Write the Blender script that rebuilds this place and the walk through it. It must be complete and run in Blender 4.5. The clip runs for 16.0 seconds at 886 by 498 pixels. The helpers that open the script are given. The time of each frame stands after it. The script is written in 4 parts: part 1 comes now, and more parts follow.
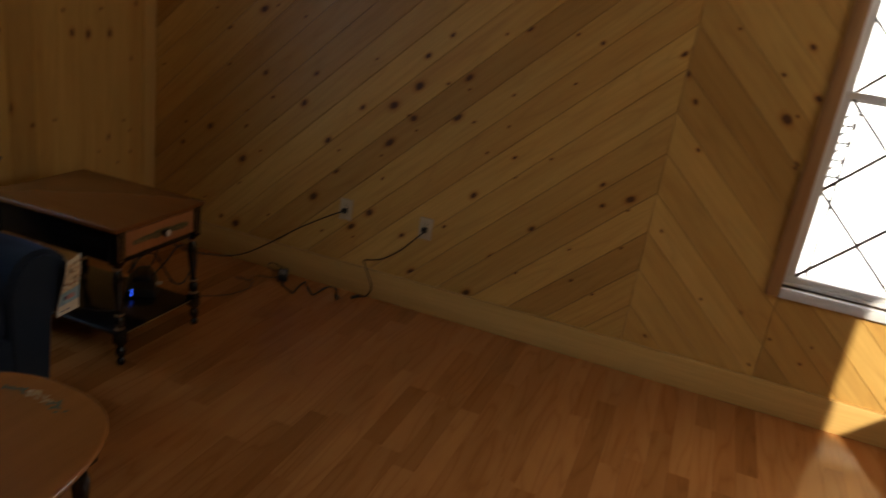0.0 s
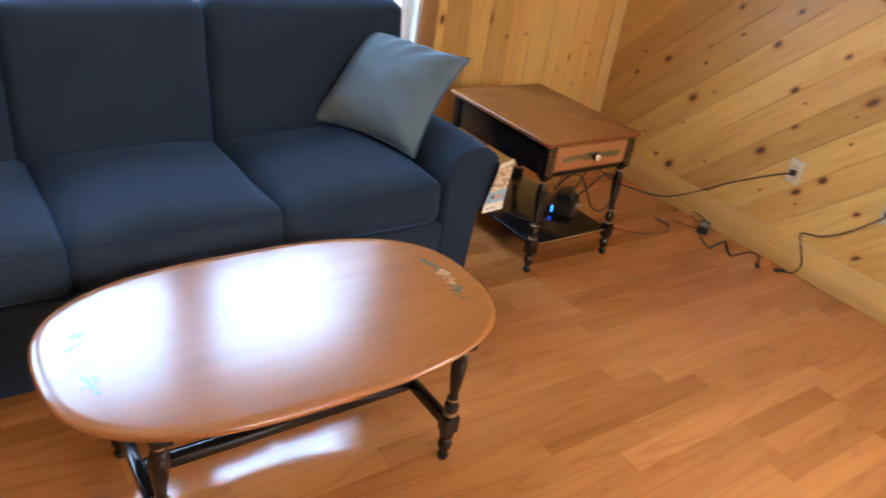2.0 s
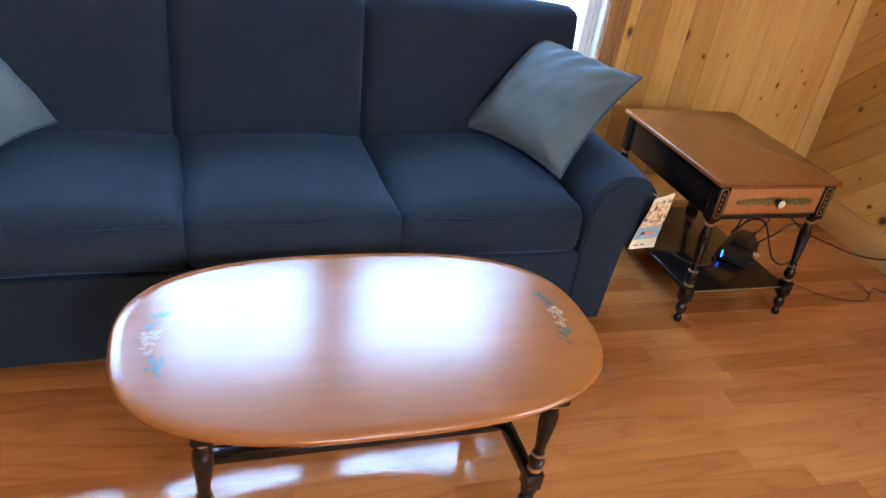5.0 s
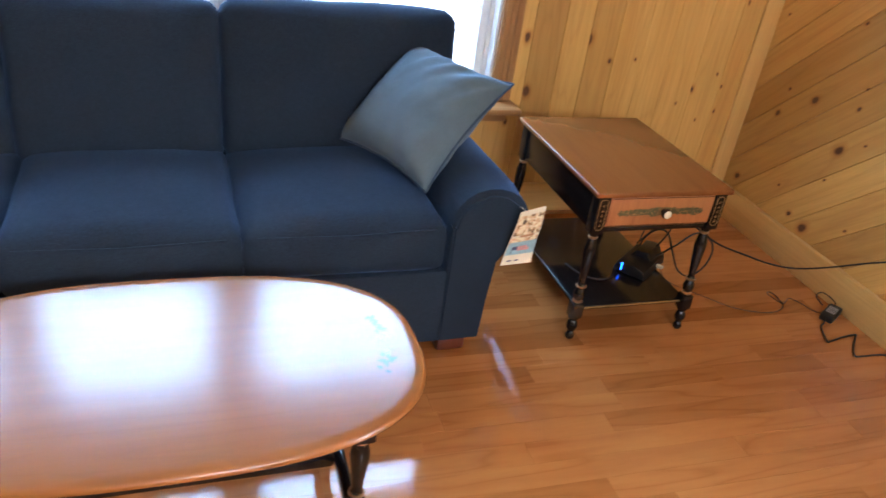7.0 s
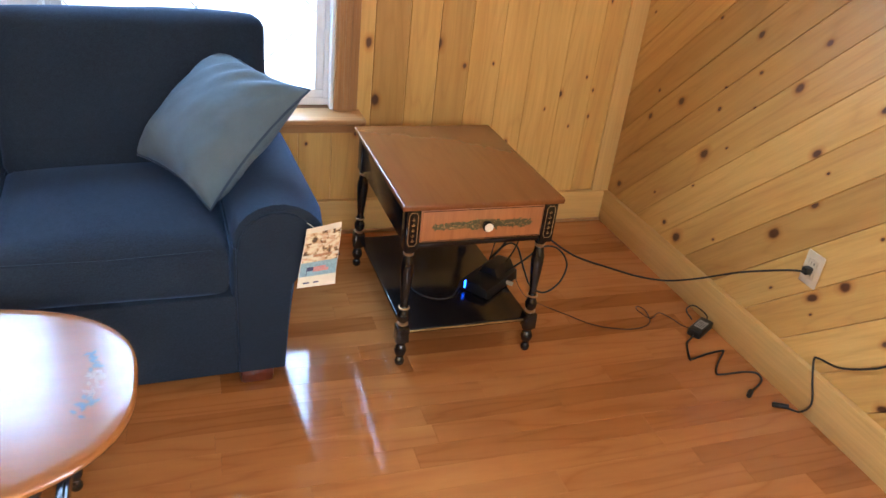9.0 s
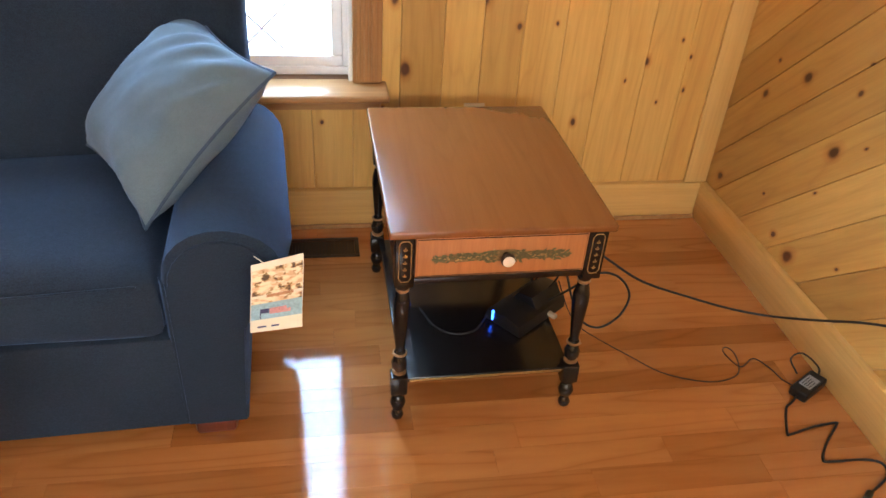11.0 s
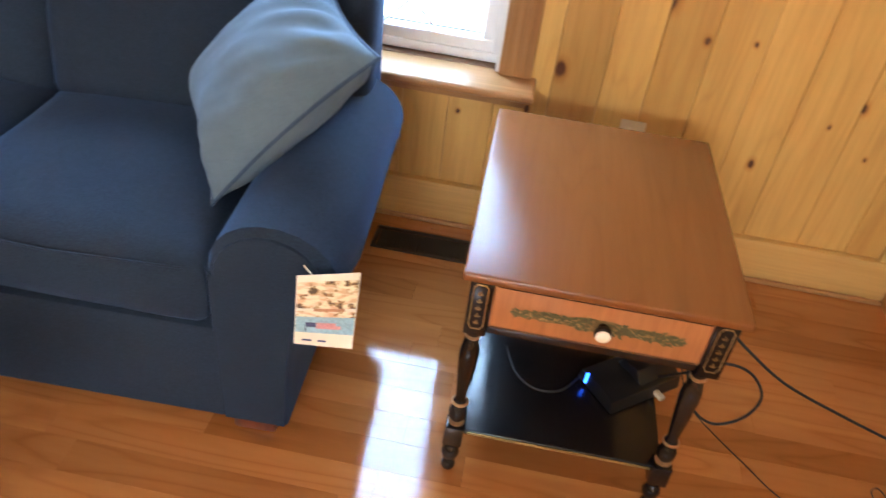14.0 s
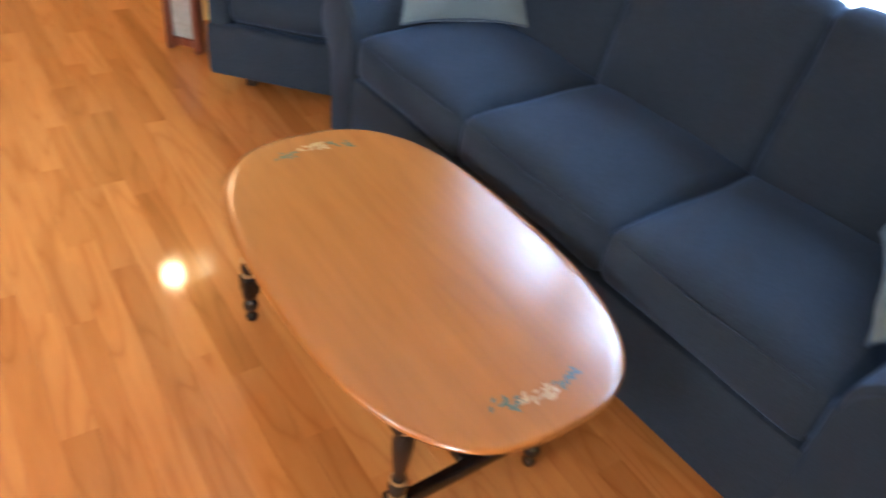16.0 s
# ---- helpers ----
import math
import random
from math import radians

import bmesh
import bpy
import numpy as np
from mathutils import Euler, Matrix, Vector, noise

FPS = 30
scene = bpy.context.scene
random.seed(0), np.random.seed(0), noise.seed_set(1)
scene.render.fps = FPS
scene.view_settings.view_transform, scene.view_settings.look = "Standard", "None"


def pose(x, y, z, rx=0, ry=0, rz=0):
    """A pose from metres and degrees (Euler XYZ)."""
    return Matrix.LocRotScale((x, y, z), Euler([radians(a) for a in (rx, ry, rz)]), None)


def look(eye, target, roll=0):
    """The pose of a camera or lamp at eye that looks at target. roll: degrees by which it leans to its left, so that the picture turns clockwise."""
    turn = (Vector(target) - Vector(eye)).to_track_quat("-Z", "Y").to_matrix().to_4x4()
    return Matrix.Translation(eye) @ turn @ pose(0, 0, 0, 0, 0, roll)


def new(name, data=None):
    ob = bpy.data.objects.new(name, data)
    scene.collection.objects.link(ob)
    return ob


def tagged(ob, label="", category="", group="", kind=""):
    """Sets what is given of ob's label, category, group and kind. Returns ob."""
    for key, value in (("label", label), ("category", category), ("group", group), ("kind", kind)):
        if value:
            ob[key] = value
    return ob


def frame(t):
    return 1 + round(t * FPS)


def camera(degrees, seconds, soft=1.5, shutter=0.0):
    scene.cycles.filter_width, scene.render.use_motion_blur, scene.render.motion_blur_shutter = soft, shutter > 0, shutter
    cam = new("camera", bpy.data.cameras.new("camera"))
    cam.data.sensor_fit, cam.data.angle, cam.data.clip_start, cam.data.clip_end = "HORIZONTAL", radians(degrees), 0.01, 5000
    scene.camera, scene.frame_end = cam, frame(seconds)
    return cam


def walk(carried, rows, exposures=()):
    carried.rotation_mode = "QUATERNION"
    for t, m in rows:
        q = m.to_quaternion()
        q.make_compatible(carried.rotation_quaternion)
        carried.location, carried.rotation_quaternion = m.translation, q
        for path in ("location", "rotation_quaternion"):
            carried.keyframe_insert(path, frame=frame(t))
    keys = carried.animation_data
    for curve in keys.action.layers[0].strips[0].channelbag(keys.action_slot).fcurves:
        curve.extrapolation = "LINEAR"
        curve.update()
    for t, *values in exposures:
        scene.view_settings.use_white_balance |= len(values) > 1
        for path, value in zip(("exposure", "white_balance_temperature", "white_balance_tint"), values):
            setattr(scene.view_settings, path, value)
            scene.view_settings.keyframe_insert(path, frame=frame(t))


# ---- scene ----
cam = camera(61.8, 16.0, soft=1.5, shutter=0.5)
PATH = [
    (0, (-3.336, -2.899, 1.595), (-1.543, -2.31, 0.933), 8.6),
    (0.5, (-3.306, -2.946, 1.65), (-1.676, -2.117, 0.84), 9.1),
    (1, (-3.224, -2.874, 1.577), (-1.769, -1.833, 0.682), 9.1),
    (1.5, (-3.227, -2.895, 1.567), (-1.979, -1.653, 0.62), 8.6),
    (2, (-3.222, -2.872, 1.527), (-2.14, -1.488, 0.572), 9.1),
    (2.5, (-3.239, -2.859, 1.526), (-2.282, -1.383, 0.575), 9.8),
    (3, (-3.249, -2.856, 1.48), (-2.366, -1.307, 0.572), 10.2),
    (3.5, (-3.215, -2.831, 1.519), (-2.395, -1.262, 0.589), 11.3),
    (6, (-2.698, -2.807, 1.515), (-2.156, -1.183, 0.481), 7.7),
    (6.5, (-2.588, -2.819, 1.52), (-2.032, -1.183, 0.512), 7.6),
    (7, (-2.476, -2.809, 1.538), (-1.87, -1.185, 0.54), 8.2),
    (7.5, (-2.346, -2.801, 1.545), (-1.699, -1.189, 0.555), 8.4),
    (8, (-2.179, -2.826, 1.556), (-1.522, -1.213, 0.573), 8.0),
    (8.5, (-2.011, -2.838, 1.529), (-1.346, -1.215, 0.568), 7.7),
    (9, (-1.856, -2.806, 1.505), (-1.233, -1.163, 0.551), 6.7),
    (9.5, (-1.713, -2.704, 1.498), (-1.18, -1.047, 0.514), 5.3),
    (12, (-1.3, -2.076, 1.433), (-1.068, -0.519, 0.2), 4.4),
    (12.5, (-1.248, -2.017, 1.424), (-1.046, -0.484, 0.156), 4.5),
    (13, (-1.205, -1.976, 1.419), (-1.102, -0.428, 0.157), 4.9),
    (13.5, (-1.182, -1.981, 1.422), (-1.227, -0.408, 0.188), 5.2),
    (14, (-1.239, -1.984, 1.431), (-1.38, -0.413, 0.201), 7.5),
    (14.5, (-1.296, -2.009, 1.414), (-1.627, -0.441, 0.218), 8.9),
    (15, (-1.318, -2.057, 1.451), (-2.006, -0.609, 0.254), 8.8),
    (15.5, (-1.345, -2.107, 1.484), (-2.388, -0.905, 0.272), 6.6),
    (16, (-1.47, -2.212, 1.509), (-2.708, -1.241, 0.275), 8.1),
]
walk(cam, [(t, look(eye, target, roll)) for t, eye, target, roll in PATH],
     exposures=[(0.0, 0.35, 6500, 10), (0.5, 1.75, 6600, 10), (1.0, 2.9, 6400, 10), (1.5, 3.26, 6000, 10), (2.0, 3.28, 5700, 10), (6.0, 3.24, 5400, 10), (9.5, 3.42, 5500, 10), (12.0, 3.66, 6100, 10), (13.5, 3.66, 5850, 10), (15.0, 3.61, 5500, 10), (16.0, 3.51, 5900, 10)])

# ---- world, sun, window light ----
world = bpy.data.worlds.new("sky")
scene.world = world
world.use_nodes = True
wn = world.node_tree
sky = wn.nodes.new("ShaderNodeTexSky")
sky.sky_type, sky.sun_disc = "NISHITA", False
sky.sun_elevation, sky.sun_rotation = radians(30), radians(233)
wn.links.new(sky.outputs[0], wn.nodes["Background"].inputs[0])
wn.nodes["Background"].inputs[1].default_value = 0.05

sun = new("sun", bpy.data.lights.new("sun", "SUN"))
sun.data.energy, sun.data.angle, sun.data.color = 5.0, radians(0.5), (1.0, 0.90, 0.74)
sun.matrix_world = look((-4.0, -6.0, 3.5), (-4.0 + 0.8, -6.0 + 0.6, 3.5 - 0.577))


def window_light(name, eye, target, w, h, watts, color):
    lamp = new(name, bpy.data.lights.new(name, "AREA"))
    lamp.data.shape, lamp.data.size, lamp.data.size_y = "RECTANGLE", w, h
    lamp.data.energy, lamp.data.color = watts, color
    lamp.matrix_world = look(eye, target)
    return lamp


window_light("back_window_light", (-2.80, 0.20, 1.30), (-2.80, -1, 1.30), 3.0, 1.45, 8.5, (0.68, 0.84, 1.0))
window_light("back_sky_light", (-2.80, 1.10, 2.50), (-2.80, -0.7, 0.6), 3.6, 2.2, 37, (0.50, 0.74, 1.0))
window_light("side_window_light", (0.85, -3.95, 1.40), (-1, -3.95, 1.40), 1.8, 2.3, 50, (1.0, 0.96, 0.89))
# added fill for the north wall, set in the unseen rear opening
window_light("rear_fill_light", (-1.85, -5.72, 2.23), (-1.85, 1, 2.23), 1.6, 0.6, 10, (1.0, 0.96, 0.90))

# ---- materials ----


def nodes_of(name):
    m = bpy.data.materials.new(name)
    m.use_nodes = True
    nt = m.node_tree
    return m, nt, nt.nodes["Principled BSDF"]


def node(nt, kind, **inputs):
    n = nt.nodes.new(kind)
    for k, v in inputs.items():
        n.inputs[k.replace("_", " ")].default_value = v
    return n


def ramp(nt, source, stops):
    r = nt.nodes.new("ShaderNodeValToRGB")
    r.color_ramp.elements[0].position, r.color_ramp.elements[0].color = stops[0][0], (*stops[0][1], 1)
    r.color_ramp.elements[1].position, r.color_ramp.elements[1].color = stops[-1][0], (*stops[-1][1], 1)
    for p, c in stops[1:-1]:
        e = r.color_ramp.elements.new(p)
        e.color = (*c, 1)
    nt.links.new(source, r.inputs[0])
    return r.outputs[0]


def mix(nt, kind, fac, a, b):
    n = nt.nodes.new("ShaderNodeMix")
    n.data_type, n.blend_type = "RGBA", kind
    for sock, v in ((n.inputs[0], fac), (n.inputs[6], a), (n.inputs[7], b)):
        if isinstance(v, (int, float)):
            sock.default_value = v
        elif isinstance(v, tuple):
            sock.default_value = (*v, 1)
        else:
            nt.links.new(v, sock)
    return n.outputs[2]


def math_node(nt, op, a, b=0.0, c=0.0):
    n = nt.nodes.new("ShaderNodeMath")
    n.operation = op
    for i, v in enumerate((a, b, c)):
        if isinstance(v, (int, float)):
            n.inputs[i].default_value = v
        else:
            nt.links.new(v, n.inputs[i])
    return n.outputs[0]


def coords(nt, scale, rand=True, space="Object"):
    """Object coordinates, scaled, shifted by the object's own random number."""
    tc = nt.nodes.new("ShaderNodeTexCoord")
    mp = nt.nodes.new("ShaderNodeMapping")
    mp.inputs["Scale"].default_value = scale
    src = tc.outputs[space]
    if rand:
        info = nt.nodes.new("ShaderNodeObjectInfo")
        add = nt.nodes.new("ShaderNodeVectorMath")
        add.operation = "MULTIPLY_ADD"
        cmb = nt.nodes.new("ShaderNodeCombineXYZ")
        for i in range(3):
            nt.links.new(info.outputs["Random"], cmb.inputs[i])
        add.inputs[1].default_value = (37.0, 53.0, 71.0)
        nt.links.new(cmb.outputs[0], add.inputs[0])
        nt.links.new(src, add.inputs[2])
        src = add.outputs[0]
    nt.links.new(src, mp.inputs["Vector"])
    return mp.outputs[0]


def noise_of(nt, vec, scale, detail=4.0, rough=0.55):
    n = node(nt, "ShaderNodeTexNoise", Scale=scale, Detail=detail, Roughness=rough)
    nt.links.new(vec, n.inputs["Vector"])
    return n.outputs["Fac"]


def bump(nt, bsdf, height, strength, distance=0.002):
    b = node(nt, "ShaderNodeBump", Strength=strength, Distance=distance)
    nt.links.new(height, b.inputs["Height"])
    nt.links.new(b.outputs[0], bsdf.inputs["Normal"])


def random_of(nt):
    return nt.nodes.new("ShaderNodeObjectInfo").outputs["Random"]


def wood(name, light, dark, rough, grain=(30, 30, 1.6), contrast=0.5, knots=None, vary=0.25, gloss=0.5, coat=0.0, knot_color=(0.10, 0.035, 0.012), rings=0.0, fleck=0.35, relief=0.12):
    """Wood with its grain along local z (grain sets the stretch), tone varied board by board; knots: stretch of the knot cells."""
    m, nt, b = nodes_of(name)
    v = coords(nt, grain)
    g = noise_of(nt, v, 1.0, 5.0, 0.6)
    fine = noise_of(nt, coords(nt, tuple(5 * s for s in grain)), 1.0, 3.0, 0.7)
    col = ramp(nt, g, [(0.5 - 0.5 * contrast, dark), (0.5 + 0.4 * contrast, light)])
    col = mix(nt, "MULTIPLY", fleck, col, ramp(nt, fine, [(0.3, (0.72, 0.66, 0.6)), (0.65, (1.06, 1.05, 1.04))]))
    if rings:
        growth = noise_of(nt, coords(nt, (9.0, 9.0, 0.9)), 1.0, 1.5, 0.4)
        figure = math_node(nt, "PINGPONG", math_node(nt, "MULTIPLY", growth, 8.0), 0.5)
        col = mix(nt, "MULTIPLY", rings, col, ramp(nt, figure, [(0.0, (0.55, 0.42, 0.32)), (0.10, (0.86, 0.80, 0.74)), (0.28, (1.0, 1.0, 1.0))]))
    tone = ramp(nt, random_of(nt), [(0.0, (1 - vary, 1 - 1.25 * vary, 1 - 1.5 * vary)), (0.35, (1, 1, 1)), (0.7, (1 + vary * .3, 1 + vary * .35, 1 + vary * .4)), (1.0, (1 - .3 * vary, 1 - .5 * vary, 1 - .7 * vary))])
    col = mix(nt, "MULTIPLY", 1.0, col, tone)
    if knots:
        warp = nt.nodes.new("ShaderNodeVectorMath")
        warp.operation = "MULTIPLY_ADD"
        wob = node(nt, "ShaderNodeTexNoise", Scale=3.0)
        kv = coords(nt, knots)
        nt.links.new(kv, wob.inputs["Vector"])
        nt.links.new(wob.outputs["Color"], warp.inputs[0])
        warp.inputs[1].default_value = (0.08, 0.08, 0.08)
        nt.links.new(kv, warp.inputs[2])
        vor = node(nt, "ShaderNodeTexVoronoi", Scale=1.0, Randomness=1.0)
        vor.voronoi_dimensions = "2D"
        axes = nt.nodes.new("ShaderNodeSeparateXYZ")
        nt.links.new(warp.outputs[0], axes.inputs[0])
        face = nt.nodes.new("ShaderNodeCombineXYZ")
        nt.links.new(math_node(nt, "ADD", axes.outputs[0], axes.outputs[1]), face.inputs[0])
        nt.links.new(axes.outputs[2], face.inputs[1])
        nt.links.new(face.outputs[0], vor.inputs["Vector"])
        cell = nt.nodes.new("ShaderNodeSeparateColor")
        nt.links.new(vor.outputs["Color"], cell.inputs[0])
        size = math_node(nt, "MULTIPLY_ADD", math_node(nt, "POWER", cell.outputs[0], 3.0), 0.72, 0.26)
        d = math_node(nt, "DIVIDE", vor.outputs["Distance"], size)
        ring = ramp(nt, d, [(0.09, (0.50, 0.33, 0.22)), (0.13, (0.84, 0.70, 0.55)), (0.21, (1, 1, 1))])
        col = mix(nt, "MULTIPLY", 0.8, col, ring)
        core = ramp(nt, d, [(0.062, (1, 1, 1)), (0.10, (0, 0, 0))])
        col = mix(nt, "MIX", core, col, knot_color)
    nt.links.new(col, b.inputs["Base Color"])
    spread = 1.0 if relief > 0.1 else 0.15
    r = ramp(nt, g, [(0.3, (rough + 0.08 * spread,) * 3), (0.7, (rough - 0.04 * spread,) * 3)])
    nt.links.new(r, b.inputs["Roughness"])
    b.inputs["Specular IOR Level"].default_value = gloss
    b.inputs["Coat Weight"].default_value, b.inputs["Coat Roughness"].default_value = coat, max(0.08, rough - 0.03)
    bump(nt, b, fine, relief, 0.0008)
    return m


def paint(name, color, rough, metal=0.0, wear=0.12, scale=40, gloss=0.5, bumps=0.05, coat=0.0):
    m, nt, b = nodes_of(name)
    n = noise_of(nt, coords(nt, (1, 1, 1)), scale)
    big = noise_of(nt, coords(nt, (1, 1, 1)), scale / 12)
    c = mix(nt, "MULTIPLY", 1.0, color, ramp(nt, n, [(0.3, (1 - wear,) * 3), (0.7, (1 + wear * .3,) * 3)]))
    c = mix(nt, "MULTIPLY", 0.6, c, ramp(nt, big, [(0.35, (1 - wear,) * 3), (0.65, (1, 1, 1))]))
    nt.links.new(c, b.inputs["Base Color"])
    nt.links.new(ramp(nt, big, [(0.3, (max(0.02, rough - 0.05),) * 3), (0.7, (rough + 0.07,) * 3)]), b.inputs["Roughness"])
    b.inputs["Metallic"].default_value = metal
    b.inputs["Specular IOR Level"].default_value = gloss
    b.inputs["Coat Weight"].default_value, b.inputs["Coat Roughness"].default_value = coat, max(0.08, rough - 0.03)
    bump(nt, b, n, bumps, 0.001)
    return m


def fabric(name, color, thread=900, sheen=0.25, rough=0.9, tint=(0.6, 0.7, 1.0), mottle=0.7):
    """Plain woven upholstery: crossed threads, faint slubs and larger worn patches."""
    m, nt, b = nodes_of(name)
    v = coords(nt, (1, 1, 1), rand=False)
    weave = node(nt, "ShaderNodeTexNoise", Scale=thread * 0.35, Detail=2.0)
    nt.links.new(v, weave.inputs["Vector"])
    slub = noise_of(nt, coords(nt, (60, 60, 220), rand=False), 1.0, 3.0)
    patch = noise_of(nt, v, 6.0, 3.0)
    c = mix(nt, "MULTIPLY", 1.0, color, ramp(nt, weave.outputs["Fac"], [(0.3, (0.72,) * 3), (0.7, (1.22,) * 3)]))
    c = mix(nt, "MULTIPLY", mottle, c, ramp(nt, slub, [(0.3, (0.82,) * 3), (0.7, (1.12,) * 3)]))
    c = mix(nt, "MULTIPLY", 0.7, c, ramp(nt, patch, [(0.3, (0.84,) * 3), (0.7, (1.08,) * 3)]))
    nt.links.new(c, b.inputs["Base Color"])
    b.inputs["Roughness"].default_value = rough
    b.inputs["Specular IOR Level"].default_value = 0.2
    b.inputs["Sheen Weight"].default_value, b.inputs["Sheen Roughness"].default_value = sheen, 0.45
    b.inputs["Sheen Tint"].default_value = (*tint, 1)
    both = math_node(nt, "ADD", weave.outputs["Fac"], math_node(nt, "MULTIPLY", patch, 1.5))
    bump(nt, b, both, 0.35, 0.0015)
    return m


def glow(name, color, strength):
    m, nt, b = nodes_of(name)
    b.inputs["Base Color"].default_value = (*color, 1)
    b.inputs["Emission Color"].default_value = (*color, 1)
    b.inputs["Emission Strength"].default_value = strength
    return m


def glass(name):
    m, nt, b = nodes_of(name)
    b.inputs["Base Color"].default_value = (1, 1, 1, 1)
    b.inputs["Roughness"].default_value, b.inputs["IOR"].default_value = 0.01, 1.45
    b.inputs["Transmission Weight"].default_value = 1.0
    return m


PINE = wood("knotty_pine", (0.66, 0.415, 0.122), (0.57, 0.325, 0.080), 0.36, grain=(16, 16, 0.9), knots=(5.4, 0.0, 3.3), rings=0.22, vary=0.30, knot_color=(0.085, 0.028, 0.010))
PINE_TRIM = wood("pine_trim", (0.68, 0.44, 0.145), (0.60, 0.36, 0.105), 0.36, grain=(18, 18, 0.7), vary=0.08)
CASING = wood("casing_wood", (0.45, 0.245, 0.095), (0.33, 0.165, 0.060), 0.35, grain=(40, 40, 1.5), vary=0.1)
OAK = wood("oak_strip", (0.46, 0.193, 0.054), (0.345, 0.127, 0.034), 0.075, grain=(12, 12, 1.5), contrast=0.95, vary=0.30, rings=0.36, coat=0.25, fleck=0.2, relief=0.05, gloss=0.5)
CHERRY = wood("cherry_stained_top", (0.205, 0.070, 0.017), (0.165, 0.054, 0.012), 0.25, grain=(30, 30, 1.6), contrast=0.9, vary=0.03, gloss=0.45, fleck=0.12, rings=0.10, relief=0.005)
MAPLE = wood("maple_top", (0.275, 0.098, 0.022), (0.215, 0.072, 0.015), 0.22, grain=(18, 18, 1.4), contrast=0.8, vary=0.03, gloss=0.5, coat=0.45, fleck=0.14, rings=0.10, relief=0.005)
DRAWER = wood("drawer_wood", (0.42, 0.17, 0.055), (0.31, 0.115, 0.035), 0.35, grain=(50, 50, 3.0), vary=0.03)
REDWOOD = wood("stained_foot", (0.12, 0.03, 0.014), (0.06, 0.014, 0.008), 0.3, vary=0.05)
BLACK = paint("black_lacquer", (0.009, 0.007, 0.0065), 0.17, wear=0.3, gloss=0.5)
GOLD = paint("gold_paint", (0.50, 0.30, 0.10), 0.38, metal=0.7, wear=0.35, scale=120)
COPPER = paint("worn_gold_band", (0.44, 0.25, 0.11), 0.35, metal=0.6, wear=0.3, scale=120)
NAVY = fabric("navy_upholstery", (0.0138, 0.0218, 0.0360), sheen=0.16, tint=(0.25, 0.48, 1.0))
SLATE = fabric("slate_pillow_cloth", (0.104, 0.142, 0.168), thread=2600, sheen=0.20, tint=(0.4, 0.6, 1.0), mottle=0.2)
PIPING = fabric("dark_piping", (0.045, 0.070, 0.110), thread=1400)
VINYL = paint("white_vinyl", (0.80, 0.80, 0.79), 0.35, wear=0.05)
PLATE = paint("ivory_plate", (0.58, 0.49, 0.34), 0.35, wear=0.06)
PLASTIC = paint("black_plastic", (0.007, 0.007, 0.0075), 0.38, wear=0.15)
CABLE = paint("black_cable", (0.012, 0.011, 0.011), 0.5, wear=0.1)
CREAM = paint("cream_china", (0.78, 0.70, 0.55), 0.2, wear=0.08, scale=200)
GREEN = paint("green_stencil", (0.105, 0.100, 0.038), 0.45, wear=0.4, scale=160)
OLIVE = paint("ochre_stencil", (0.34, 0.22, 0.08), 0.45, wear=0.4, scale=160)
OLIVE_GROUND = paint("olive_swag", (0.20, 0.125, 0.042), 0.45, wear=0.45, scale=110)
FADED = paint("faded_leaf_stencil", (0.10, 0.115, 0.075), 0.22, wear=0.4, scale=160, coat=0.6)
PALE = paint("faded_flower_stencil", (0.40, 0.25, 0.12), 0.22, coat=0.6, wear=0.3, scale=160)
BRONZE = paint("bronze_grille", (0.045, 0.026, 0.016), 0.4, metal=0.4, wear=0.3)
CARD = paint("card_white", (0.80, 0.74, 0.58), 0.5, wear=0.06)
PLASTER = paint("ceiling_paint", (0.74, 0.68, 0.58), 0.8, wear=0.05, scale=90, bumps=0.2)
BACKING = paint("wall_backing", (0.16, 0.075, 0.028), 0.8, wear=0.2)
SUBFLOOR = paint("subfloor", (0.055, 0.024, 0.009), 0.7, wear=0.2)
BLUE_LED = glow("blue_led", (0.03, 0.12, 1.0), 1.2)
GLASS = glass("window_glass")
# dark colour holds the backlit shade of the side window's white muntins
BACKLIT_BAR = paint("backlit_muntin", (0.10, 0.09, 0.085), 0.45, wear=0.1)
LAWN = paint("outdoor_ground", (0.20, 0.20, 0.15), 0.9, wear=0.3, scale=3)

# ---- mesh helpers ----


def part(name, bm, material, parent=None, label="", smooth=True):
    """Links a bmesh as one mesh object, under a thing or part if given."""
    me = bpy.data.meshes.new(name)
    bm.normal_update()
    bm.to_mesh(me)
    bm.free()
    me.materials.append(material)
    if smooth:
        me.polygons.foreach_set("use_smooth", [True] * len(me.polygons))
        me.set_sharp_from_angle(angle=radians(38))
    ob = new(name, me)
    if parent:
        ob.parent = parent
    if label:
        tagged(ob, label)
    return ob


def thing(name, m, label, category, group="", kind=""):
    e = new(name)
    e.empty_display_size = 0.1
    e.matrix_world = m
    return tagged(e, label, category, group, kind)


def along(ob, axis):
    """Turns a part's own axes so that its grain (local z) runs along x or y; its shape stays where it is."""
    m = Matrix.Rotation(radians(90), 4, "Y" if axis == "x" else "X")
    ob.data.transform(m)
    ob.matrix_basis = ob.matrix_basis @ m.inverted()
    return ob


def setting(ob, label="", category=""):
    return tagged(ob, label, category, kind="structure")


